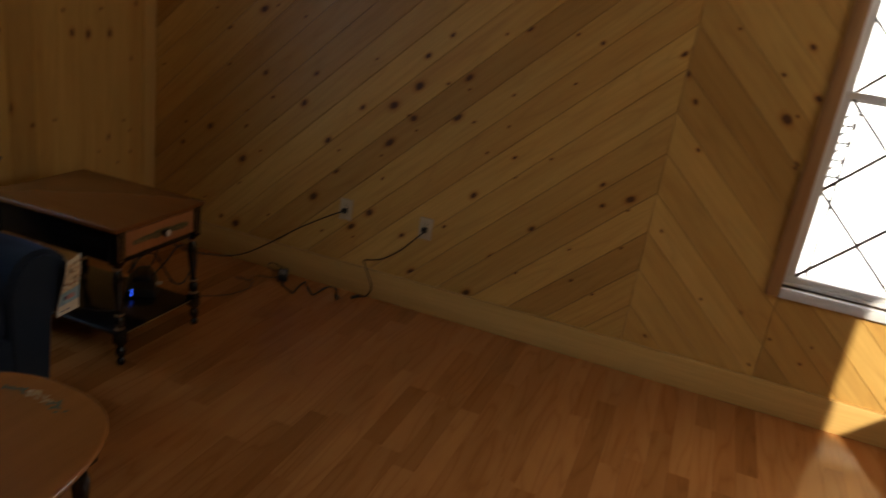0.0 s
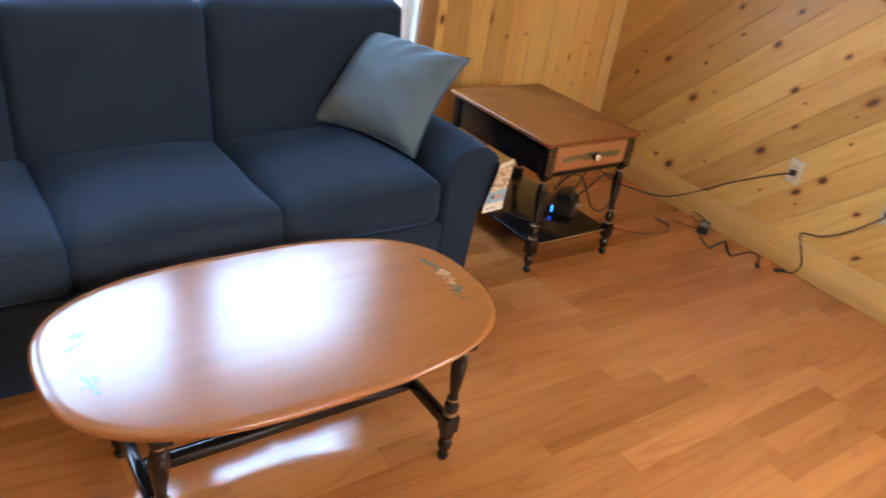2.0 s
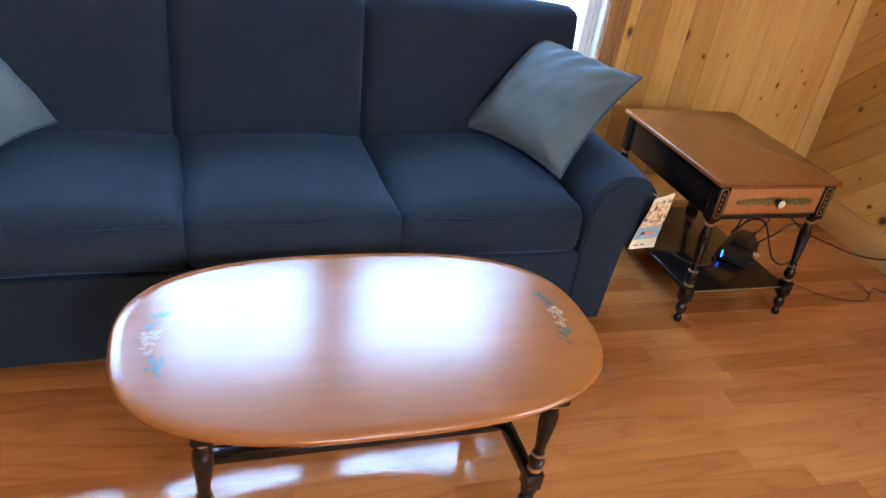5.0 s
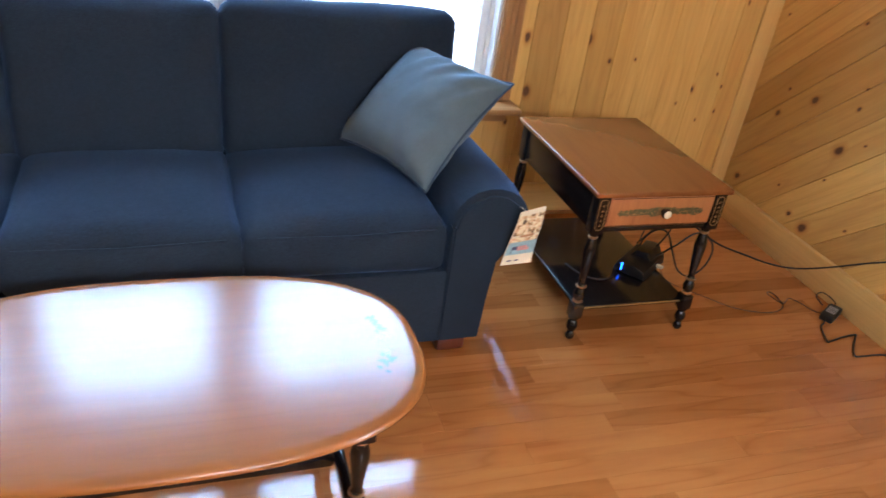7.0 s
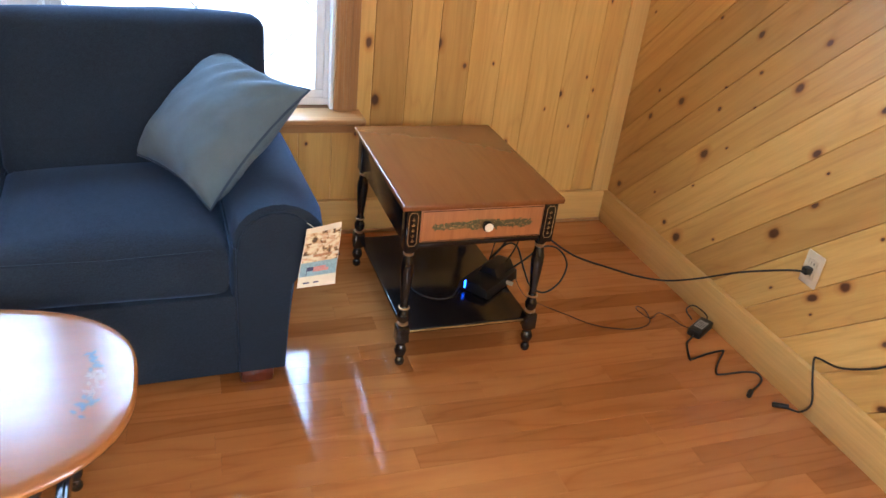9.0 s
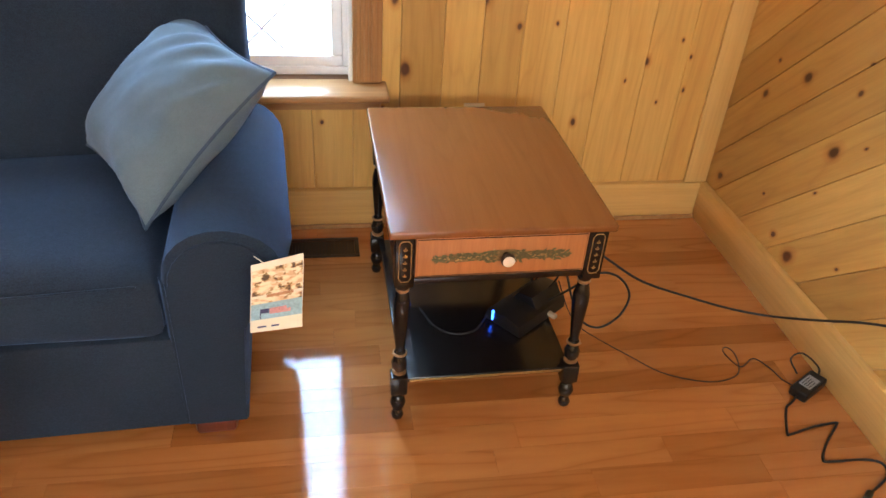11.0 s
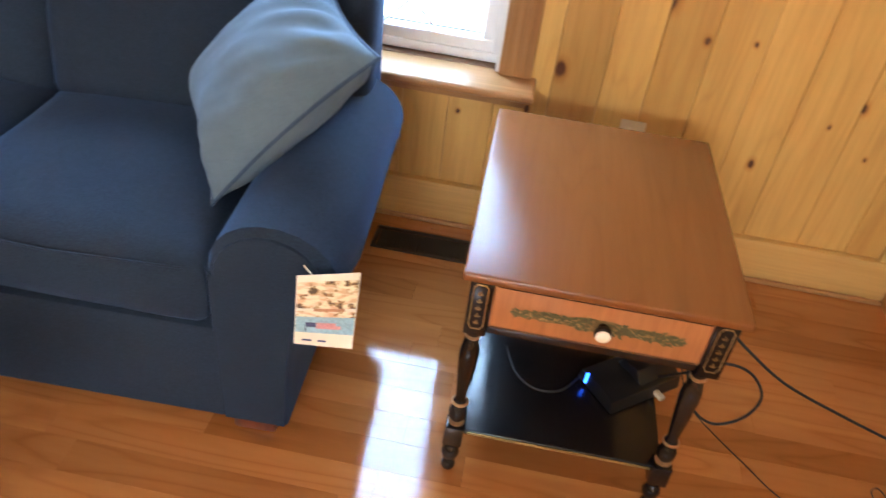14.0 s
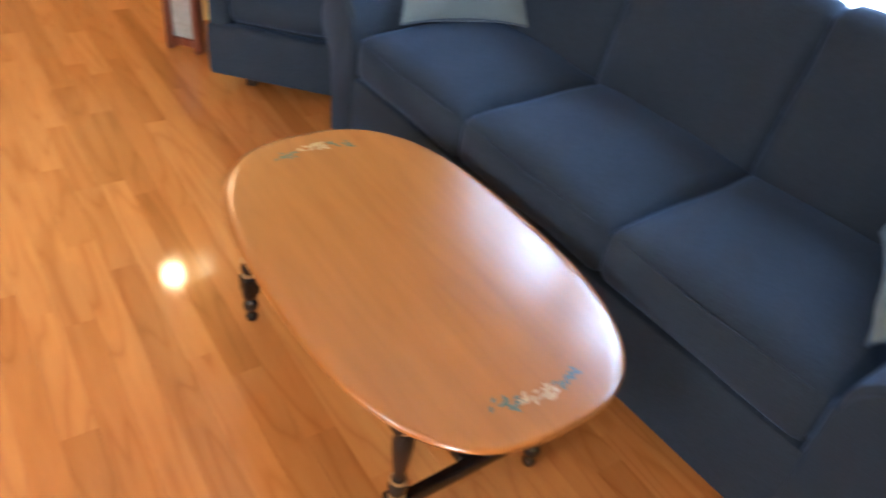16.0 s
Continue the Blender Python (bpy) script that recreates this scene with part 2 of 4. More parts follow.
def box(x0, x1, y0, y1, z0, z1, bevel=0.0, seg=2, bm=None):
    bm = bm or bmesh.new()
    r = bmesh.ops.create_cube(bm, size=1.0)
    bmesh.ops.scale(bm, vec=(x1 - x0, y1 - y0, z1 - z0), verts=r["verts"])
    bmesh.ops.translate(bm, vec=((x0 + x1) / 2, (y0 + y1) / 2, (z0 + z1) / 2), verts=r["verts"])
    if bevel:
        edges = {e for v in r["verts"] for e in v.link_edges}
        bmesh.ops.bevel(bm, geom=list(edges), offset=bevel, segments=seg, affect="EDGES", profile=0.5)
    return bm


def lathe(profile, seg=20):
    """A turned solid from (radius, z) pairs, closed at both ends."""
    bm = bmesh.new()
    rings = []
    for r, z in profile:
        rings.append([bm.verts.new((r * math.cos(2 * math.pi * i / seg), r * math.sin(2 * math.pi * i / seg), z)) for i in range(seg)])
    for a, b in zip(rings, rings[1:]):
        for i in range(seg):
            j = (i + 1) % seg
            bm.faces.new((a[i], a[j], b[j], b[i]))
    bm.faces.new(rings[0][::-1])
    bm.faces.new(rings[-1])
    return bm


def prism(outline, depth, bevel=0.0, seg=3):
    """A plate: outline in x and z, from y = 0 back to y = depth."""
    bm = bmesh.new()
    f = bm.faces.new([bm.verts.new((x, 0, z)) for x, z in outline])
    r = bmesh.ops.extrude_face_region(bm, geom=[f])
    bmesh.ops.translate(bm, vec=(0, depth, 0), verts=[v for v in r["geom"] if isinstance(v, bmesh.types.BMVert)])
    bmesh.ops.recalc_face_normals(bm, faces=bm.faces)
    if bevel:
        rim = [e for e in bm.edges if abs(e.verts[0].co.y - e.verts[1].co.y) < 1e-6]
        bmesh.ops.bevel(bm, geom=rim, offset=bevel, segments=seg, affect="EDGES", profile=0.5)
    return bm


def spline(points, steps=8):
    """A smooth polyline through the points."""
    p = [Vector(q) for q in points]
    p = [2 * p[0] - p[1]] + p + [2 * p[-1] - p[-2]]
    out = []
    for a, b, c, d in zip(p, p[1:], p[2:], p[3:]):
        for i in range(steps):
            t = i / steps
            out.append(0.5 * ((2 * b) + (c - a) * t + (2 * a - 5 * b + 4 * c - d) * t * t + (3 * b - a - 3 * c + d) * t ** 3))
    return out + [p[-2]]


def tube(points, radius, seg=8, closed=False, bm=None):
    bm = bm or bmesh.new()
    pts = [Vector(q) for q in points]
    rings, side = [], None
    n = len(pts)
    for i, q in enumerate(pts):
        a = pts[i - 1] if (i or closed) else q
        b = pts[(i + 1) % n] if (i < n - 1 or closed) else q
        d = (b - a).normalized()
        if side is None:
            side = d.orthogonal().normalized()
        side = (side - d * side.dot(d)).normalized()
        up = d.cross(side)
        rings.append([bm.verts.new(q + radius * (math.cos(2 * math.pi * k / seg) * side + math.sin(2 * math.pi * k / seg) * up)) for k in range(seg)])
    pairs = list(zip(rings, rings[1:])) + ([(rings[-1], rings[0])] if closed else [])
    for a, b in pairs:
        for k in range(seg):
            j = (k + 1) % seg
            bm.faces.new((a[k], a[j], b[j], b[k]))
    if not closed:
        bm.faces.new(rings[0][::-1])
        bm.faces.new(rings[-1])
    return bm


def cushion(w, d, h, crown=0.03, round_=0.045, nx=20, ny=16, nz=6, seed=0):
    """A stuffed box cushion on z = 0, centred in x and y: rounded edges, a crowned top and slightly uneven faces."""
    bm = bmesh.new()
    bmesh.ops.create_cube(bm, size=1.0)
    for axis, cuts in ((0, nx), (1, ny), (2, nz)):
        for i in range(1, cuts):
            co, no = [0, 0, 0], [0, 0, 0]
            co[axis], no[axis] = i / cuts - 0.5, 1
            bmesh.ops.bisect_plane(bm, geom=bm.verts[:] + bm.edges[:] + bm.faces[:], plane_co=co, plane_no=no)
    half = Vector((w / 2, d / 2, h / 2))
    for v in bm.verts:
        u = v.co * 2
        p = Vector((u.x * half.x, u.y * half.y, u.z * half.z))
        core = Vector([max(-(a - round_), min(a - round_, q)) for a, q in zip(half, p)])
        off = p - core
        if off.length > 1e-9:
            p = core + off.normalized() * min(off.length, round_)
        bx, by, bz = 1 - u.x ** 2, 1 - u.y ** 2, 1 - u.z ** 2
        if u.z > 0:
            p.z += crown * (bx * by) ** 0.6 * u.z
        p.y += (0.018 if u.y > 0 else -0.018) * abs(u.y) * bz * bx ** 0.5
        p.x += 0.006 * u.x * bz
        p += 0.006 * noise.noise_vector(Vector((p.x * 5 + seed * 7.3, p.y * 5, p.z * 5)))
        v.co = p + Vector((0, 0, h / 2))
    return bm


# ---- the room: floor, walls, ceiling ----
ROOM_L, ROOM_REAR, HIGH = -6.80, -5.50, 2.62
WINS = [(-1.325, -2.315), (-2.405, -3.222), (-3.312, -4.25)]
SILL_Z, HEAD_Z = 0.545, 2.00
SIDE_W = (-3.345, -4.36, 0.594, 2.15)

setting(part("ground", box(-60, 60, -60, 60, -0.45, -0.35), LAWN, smooth=False), "pale open ground outside the house", "ground")
floor = setting(part("floor", box(ROOM_L, 0, ROOM_REAR, 0, -0.10, -0.012), SUBFLOOR, smooth=False), "glossy honey oak strip floor", "floor")
setting(part("ceiling", box(ROOM_L - 0.2, 0.2, ROOM_REAR - 0.2, 0.2, HIGH, HIGH + 0.12), PLASTER, smooth=False), "plain pale painted ceiling", "ceiling")


def holed_wall(name, along, a0, a1, t0, t1, holes, label):
    """A wall from boxes round its openings; along is its long axis, holes are (a, b, z0, z1)."""
    bm = bmesh.new()

    def put(a, b, z0, z1):
        if b - a > 1e-4 and z1 - z0 > 1e-4:
            if along == "x":
                box(a, b, t0, t1, z0, z1, bm=bm)
            else:
                box(t0, t1, a, b, z0, z1, bm=bm)
    at = a0
    for a, b, z0, z1 in sorted(holes):
        put(at, a, -0.1, HIGH)
        put(a, b, -0.1, z0)
        put(a, b, z1, HIGH)
        at = b
    put(at, a1, -0.1, HIGH)
    return setting(part(name, bm, BACKING, smooth=False), label, "wall")


BT = 0.018  # board thickness
wall_n = holed_wall("wall_north", "x", ROOM_L - 0.2, 0.2, BT, 0.2, [(b, a, SILL_Z, HEAD_Z) for a, b in WINS], "knotty pine wall of upright boards round the windows")
wall_e = holed_wall("wall_east", "y", ROOM_REAR - 0.2, BT, BT, 0.2, [(SIDE_W[1], SIDE_W[0], SIDE_W[2], SIDE_W[3])], "knotty pine wall of diagonal boards in a chevron")
# unseen rear opening, added and sized for the sun patch on the east wall
SUN_OPENING = (-2.70, -1.00, 1.69, 2.52)
wall_s = holed_wall("wall_south", "x", ROOM_L - 0.2, 0.2, ROOM_REAR - 0.2, ROOM_REAR, [SUN_OPENING], "plain pine-coloured rear wall with an added opening for the sun")
wall_s.data.materials[0] = PINE_TRIM
wall_w = holed_wall("wall_west", "y", ROOM_REAR - 0.2, 0.2, ROOM_L - 0.2, ROOM_L, [], "plain pine-coloured end wall")
wall_w.data.materials[0] = PINE_TRIM


def clip(poly, nx, nz, c):
    """The part of a polygon where nx * a + nz * b <= c."""
    out = []
    for p, q in zip(poly, poly[1:] + poly[:1]):
        dp, dq = nx * p[0] + nz * p[1] - c, nx * q[0] + nz * q[1] - c
        if dp <= 0:
            out.append(p)
        if dp * dq < 0:
            s = dp / (dp - dq)
            out.append((p[0] + s * (q[0] - p[0]), p[1] + s * (q[1] - p[1])))
    return out


def board(wall, name, poly, m, turn, material):
    """One wall board: a polygon in wall coordinates (along, up), its grain turned by an angle, with chamfered edges."""
    cx, cz = sum(p[0] for p in poly) / len(poly), sum(p[1] for p in poly) / len(poly)
    ca, sa = math.cos(turn), math.sin(turn)
    bm = bmesh.new()
    vs = []
    for a, b in poly:
        a, b = a - cx, b - cz
        vs.append(bm.verts.new((a * ca + b * sa, 0, -a * sa + b * ca)))
    try:
        f = bm.faces.new(vs)
    except ValueError:
        bm.free()
        return None
    f.normal_update()
    if f.normal.y > 0:
        f.normal_flip()
    r = bmesh.ops.extrude_face_region(bm, geom=[f])
    bmesh.ops.translate(bm, vec=(0, -(BT - 0.001), 0), verts=[v for v in r["geom"] if isinstance(v, bmesh.types.BMVert)])
    top = [g for g in r["geom"] if isinstance(g, bmesh.types.BMFace)]
    bmesh.ops.inset_region(bm, faces=top, thickness=0.0032, depth=0.0)
    rim = {v for v in top[0].verts}
    for v in bm.verts:
        if v not in rim and v.co.y < -0.005:
            v.co.y += 0.0045
    bmesh.ops.recalc_face_normals(bm, faces=bm.faces)
    ob = part(name, bm, material, wall, smooth=False)
    ob.matrix_world = m @ Matrix.Translation((cx, 0, cz)) @ Matrix.Rotation(-turn, 4, "Y")
    return ob


def rect(a0, a1, z0, z1):
    return [(a0, z0), (a1, z0), (a1, z1), (a0, z1)]


BASE_H = 0.15
random.seed(4)
NORTH = Matrix.Translation((0, BT, 0))
edges = [-0.002, -0.192, -0.338, -0.500, -0.637, -0.774, -0.908, -1.033, -1.171, -1.325]
while edges[-1] > ROOM_L:
    edges.append(max(ROOM_L, edges[-1] - random.choice((0.125, 0.134, 0.138, 0.150))))
for a1, a0 in zip(edges, edges[1:]):
    cuts = sorted([a0, a1] + [e for win in WINS for e in win if a0 < e < a1])
    for c0, c1 in zip(cuts, cuts[1:]):
        mid = (c0 + c1) / 2
        inside = any(b < mid < a for a, b in WINS)
        for z0, z1 in ([(BASE_H, SILL_Z - 0.03), (HEAD_Z, HIGH)] if inside else [(BASE_H, HIGH)]):
            if c1 - c0 > 0.02:
                board(wall_n, "board", rect(c0, c1, z0, z1), NORTH, 0.0, PINE)

# diagonal boards: wall coordinate a runs from the corner towards the rear
EAST = Matrix.Translation((BT, 0, 0)) @ Matrix.Rotation(radians(-90), 4, "Z")
SEAM, LEAN, BW = 2.75, radians(46.5), 0.1313
zones = []
w0, w1, wz0, wz1 = -SIDE_W[0], -SIDE_W[1], SIDE_W[2], SIDE_W[3]
zones.append((rect(0.002, SEAM, BASE_H, HIGH), 1))
zones += [(rect(SEAM, w0, BASE_H, HIGH), -1), (rect(w0, w1, BASE_H, wz0), -1), (rect(w0, w1, wz1, HIGH), -1), (rect(w1, -ROOM_REAR, BASE_H, HIGH), -1)]
for poly, way in zones:
    nx, nz = -math.cos(LEAN) * way, math.sin(LEAN)
    first = 0.054 + (0 if way > 0 else 2 * SEAM * math.cos(LEAN))
    for k in range(-50, 45):
        low = first + k * BW
        strip = clip(clip(poly, nx, nz, low + BW), -nx, -nz, -low)
        if len(strip) > 2:
            area = 0.5 * abs(sum(p[0] * q[1] - q[0] * p[1] for p, q in zip(strip, strip[1:] + strip[:1])))
            if area > 0.0008:
                board(wall_e, "board", strip, EAST, -way * LEAN, PINE)

setting(part("corner_trim", box(-0.088, -0.0005, -0.014, 0.0, BASE_H + 0.0005, HIGH - 0.001, 0.003), PINE_TRIM), "pale upright pine board covering the corner", "trim")
part_w = setting(part("wall_partition", box(ROOM_L, -5.02, -1.19, BT, -0.1, HIGH - 0.001), PINE_TRIM, smooth=False), "short pine partition wall beyond the recliner", "wall")

# baseboards
for name, bm in (("baseboard_north", box(-5.019, -0.021, -0.020, BT, 0.0, BASE_H, 0.003)), ("baseboard_east", box(-0.020, BT, ROOM_REAR, -0.0, 0.0, BASE_H, 0.003)), ("baseboard_west", box(ROOM_L, ROOM_L + 0.02, ROOM_REAR, -1.212, 0.0, BASE_H, 0.003)), ("baseboard_partition", box(ROOM_L, -5.019, -1.211, -1.191, 0.0, BASE_H, 0.003))):
    ob = along(part(name, bm, PINE_TRIM), "y" if name in ("baseboard_east", "baseboard_west") else "x")
    setting(ob, "wide plain pine baseboard along the wall", "baseboard")
# quarter-round shoe at the foot of the window wall
setting(part("trim", box(-5.019, -0.021, -0.034, -0.0205, 0.0, 0.016, 0.005), CASING), "thin stained shoe moulding", "trim")

# ---- windows ----


def sash(parent, a0, a1, z0, z1, depth, rail, name="window_frame"):
    bm = bmesh.new()
    box(a0, a1, depth, depth + 0.05, z0, z0 + rail, 0.004, bm=bm)
    box(a0, a1, depth, depth + 0.05, z1 - rail, z1, 0.004, bm=bm)
    box(a0, a0 + rail, depth + 0.001, depth + 0.049, z0 + rail, z1 - rail, 0.004, bm=bm)
    box(a1 - rail, a1, depth + 0.001, depth + 0.049, z0 + rail, z1 - rail, 0.004, bm=bm)
    return part(name, bm, VINYL, parent)


for n, (a, b) in enumerate(WINS):
    win = setting(thing("window_%d" % (n + 1), Matrix.Identity(4), "white vinyl window full of bright daylight", "window"))
    sash(win, b + 0.001, a - 0.001, SILL_Z + 0.001, HEAD_Z - 0.001, 0.05, 0.028)
    for z0, z1, y in ((SILL_Z + 0.029, HEAD_Z - 0.029, 0.056),):
        sash(win, b + 0.029, a - 0.029, z0, z1, y, 0.034, "sash")
        pane = part("pane", box(b + 0.06, a - 0.06, y + 0.02, y + 0.026, z0 + 0.034, z1 - 0.034), GLASS, win, smooth=False)
        pane.visible_shadow = False
        for way in (1, -1):
            for k in range(-9, 10):
                level = 0.905 - way * (a - 0.063) + 0.43 * k
                st = clip(clip(rect(b + 0.064, a - 0.064, z0 + 0.035, z1 - 0.035), -way, 1, level + 0.0042), way, -1, 0.0042 - level)
                if len(st) > 2:
                    part("muntin", prism(st, 0.006), VINYL, win, smooth=False).location.y = y + 0.010 + (0.0015 if way > 0 else 0)

casing = thing("window_casing", Matrix.Identity(4), "stained wood casing and sill round the row of windows", "trim", kind="structure")
for x0, x1, prof in ((-1.325, -1.232, 1), (-4.34, -4.25, -1)):
    bm = box(x0, x1, -0.019, 0.0, SILL_Z, HEAD_Z + 0.09, 0.004)
    for k in range(3):
        box(x0 + 0.012 + 0.024 * k, x0 + 0.026 + 0.024 * k, -0.024, -0.018, SILL_Z + 0.01, HEAD_Z + 0.05, 0.002, bm=bm)
    part("side_casing", bm, CASING, casing)
along(part("head_casing", box(-4.36, -1.21, -0.022, 0.0, HEAD_Z, HEAD_Z + 0.09, 0.004), CASING, casing), "x")
for a, b in ((-2.405, -2.315), (-3.312, -3.222)):
    part("mullion", box(a, b, -0.006, 0.05, SILL_Z, HEAD_Z, 0.004), VINYL, casing, "white mullion cover")
along(part("sill", box(-4.37, -1.215, -0.125, 0.052, SILL_Z - 0.026, SILL_Z - 0.001, 0.008, 3), CASING, casing), "x")
along(part("apron", box(-4.34, -1.235, -0.020, 0.0, SILL_Z - 0.092, SILL_Z - 0.027, 0.004), CASING, casing), "x")
for a, b in WINS:
    for s in (a, b):
        x0 = s - 0.012 if s == a else s
        part("jamb", box(x0, x0 + 0.012, -0.001, 0.05, SILL_Z, HEAD_Z - 0.0005, 0.001), VINYL, casing)

# the diamond-paned window in the side wall
sw = setting(thing("window_4", Matrix.Translation((0, 0, 0)) @ Matrix.Rotation(radians(-90), 4, "Z"), "double-hung window with diamond muntins coloured dark as backlit, wood casing", "window"))
a0, a1, z0, z1 = w0, w1, wz0, wz1
zm = 1.415
sash(sw, a0 + 0.001, a1 - 0.001, z0 + 0.001, z1 - 0.001, 0.03, 0.018)
for q0, q1, y in ((z0 + 0.019, zm + 0.02, 0.034), (zm - 0.02, z1 - 0.019, 0.062)):
    sash(sw, a0 + 0.019, a1 - 0.019, q0, q1, y, 0.027, "sash")
    pane = part("pane", box(a0 + 0.043, a1 - 0.043, y + 0.02, y + 0.026, q0 + 0.028, q1 - 0.028), GLASS, sw, smooth=False)
    pane.visible_shadow = False
    g0, g1, h0, h1 = a0 + 0.046, a1 - 0.046, q0 + 0.027, q1 - 0.027
    for way in (1, -1):
        lean = 1.0
        for k in range(-12, 14):
            s = [(p, way * q) for p, q in rect(g0, g1, h0, h1)]
            nx, nz = -lean / math.hypot(1, lean), 1 / math.hypot(1, lean)
            base = nx * g0 + nz * way * (h0 if way > 0 else h1)
            st = clip(clip(s, nx, nz, base + k * 0.276 + 0.007), -nx, -nz, -(base + k * 0.276 - 0.007))
            if len(st) > 2:
                bm = prism([(p, way * q) for p, q in st], 0.008)
                mu = part("muntin", bm, BACKLIT_BAR, sw, smooth=False)
                mu.location.y = y + 0.008 + (0.0015 if way > 0 else 0)
scas = thing("side_window_casing", sw.matrix_world.copy(), "mid-brown stained casing round the diamond window", "trim", kind="structure")
for edge in (a0 - 0.055, a1):
    part("side_casing", box(edge, edge + 0.055, -0.018, 0.0, z0 - 0.045, z1 + 0.055, 0.004), CASING, scas)
part("head_casing", box(a0 + 0.0005, a1 - 0.0005, -0.018, 0.0, z1, z1 + 0.055, 0.004), CASING, scas)
part("sill", box(a0 + 0.0005, a1 - 0.0005, -0.022, 0.03, z0 - 0.045, z0, 0.004), VINYL, scas)
# added rear window, unseen, to pass the sun: a plain frame with a mullion
rw = setting(thing("window_5", Matrix.Translation((0, ROOM_REAR - 0.16, 0)), "added high white-framed rear window, unseen, letting the sun in", "window"))
sash(rw, SUN_OPENING[0] + 0.001, SUN_OPENING[1] - 0.001, SUN_OPENING[2] + 0.001, SUN_OPENING[3] - 0.001, 0.05, 0.03)
# ---- sofa ----
SX0, SX1 = -3.775, -1.590          # outer faces of the arms at the floor
SY0, SY1 = -0.985, -0.145
# the sofa stands a little askew, its far end drawn out from the wall
SOFA_TURN = Matrix.Translation((-1.70, -0.97, 0)) @ Matrix.Rotation(radians(2.2), 4, "Z") @ Matrix.Translation((1.70, 0.97, 0))


def arm_outline(way):
    """The rolled arm seen from the front: inner edge at x = 0, roll outwards by way."""
    pts = [(0.0, 0.055), (0.0, 0.50)]
    for i in range(15):
        a = math.pi * (1 - i / 14 * 1.28)
        pts.append((0.128 + 0.122 * math.cos(a), 0.492 + 0.112 * math.sin(a)))
    pts += [(0.172, 0.36), (0.158, 0.20), (0.150, 0.055)]
    return [(way * x, z) for x, z in pts]


def arm_body(way, length=0.70, slices=14):
    """The stuffed arm: its roll swells behind the front panel and narrows towards the back."""
    bm = bmesh.new()
    rings = []
    for k in range(slices + 1):
        f = k / slices
        y, inset = length * f, (0.94 if k == 0 else 1.0)
        if k == 1:
            y = 0.013
        swell = 0.034 * min(1.0, f / 0.2) * (1 - 0.55 * f)
        ring = []
        for px, pz in arm_outline(1):
            outer = max(0.0, (px - 0.128) / 0.122) * (1 if pz > 0.3 else max(0.0, (pz - 0.055) / 0.245))
            px, pz = px + swell * outer, pz + 0.3 * swell * max(0.0, (pz - 0.5) / 0.11)
            ring.append(bm.verts.new((way * (0.12 + (px - 0.12) * inset), y, 0.30 + (pz - 0.30) * inset)))
        rings.append(ring)
    n = len(rings[0])
    for a, b in zip(rings, rings[1:]):
        for i in range(n):
            bm.faces.new((a[i], a[(i + 1) % n], b[(i + 1) % n], b[i]))
    bm.faces.new(rings[0])
    bm.faces.new(rings[-1])
    bmesh.ops.recalc_face_normals(bm, faces=bm.faces)
    return bm


def sofa():
    s = thing("sofa", SOFA_TURN, "navy blue fabric three-seat sofa with rolled arms under the windows", "sofa")
    part("base", box(SX0 + 0.16, SX1 - 0.16, SY0 + 0.006, SY1, 0.058, 0.335, 0.012), NAVY, s)
    part("back_frame", box(SX0 + 0.01, SX1 - 0.012, SY1 - 0.10, SY1 + 0.02, 0.058, 0.878, 0.03, 4), NAVY, s)
    for way, x in ((1, -1.778), (-1, -3.588)):
        arm = part("arm", arm_body(way), NAVY, s)
        arm.location = (x, SY0 + 0.005, 0)
        face = [(way * 0.128 + (px - way * 0.128) * 0.90, 0.30 + (pz - 0.30) * 0.955) for px, pz in arm_outline(way)]
        panel = part("front_panel", prism(face, 0.016, 0.005, 2), NAVY, arm)
        panel.location = (0, -0.006, 0)
    for i, x in enumerate((-2.083, -2.685, -3.286)):
        c = part("seat_cushion", cushion(0.604, 0.60, 0.160, 0.048, 0.028, seed=i), NAVY, s)
        c.location = (x, -0.675, 0.336)
        for z, y in ((0.482, -0.975),):
            part("welt", tube([(x - 0.26, y, z), (x, y - 0.013, z), (x + 0.26, y, z)], 0.003, 6), NAVY, c).matrix_parent_inverse = c.matrix_basis.inverted()
    for i, (x0, x1) in enumerate(((-2.387, -1.594), (-3.005, -2.391), (-3.772, -3.007))):
        bm = cushion(x1 - x0, 0.50, 0.15, 0.0, 0.042, nx=22, ny=14, seed=i + 5)
        for v in bm.verts:
            u, q = v.co.x / ((x1 - x0) / 2), v.co.y / 0.25
            if v.co.z > 0.06:
                v.co.z += 0.030 * (1 - u ** 4) * (1 - abs(q) ** 3)
        b = part("back_cushion", bm, NAVY, s)
        b.matrix_basis = pose((x0 + x1) / 2, -0.262, 0.697 - (0.0, 0.012, 0.028)[i], 78, 0, 0) @ Matrix.Translation((0, 0, -0.02))
    for x in (SX0 + 0.10, SX1 - 0.12):
        for y in (SY0 + 0.07, SY1 - 0.08):
            f = part("foot", box(-0.05, 0.05, -0.045, 0.045, 0, 0.06, 0.012), REDWOOD, s, "red-brown stained wooden foot")
            f.location = (x, y, 0)
    return s


sofa()


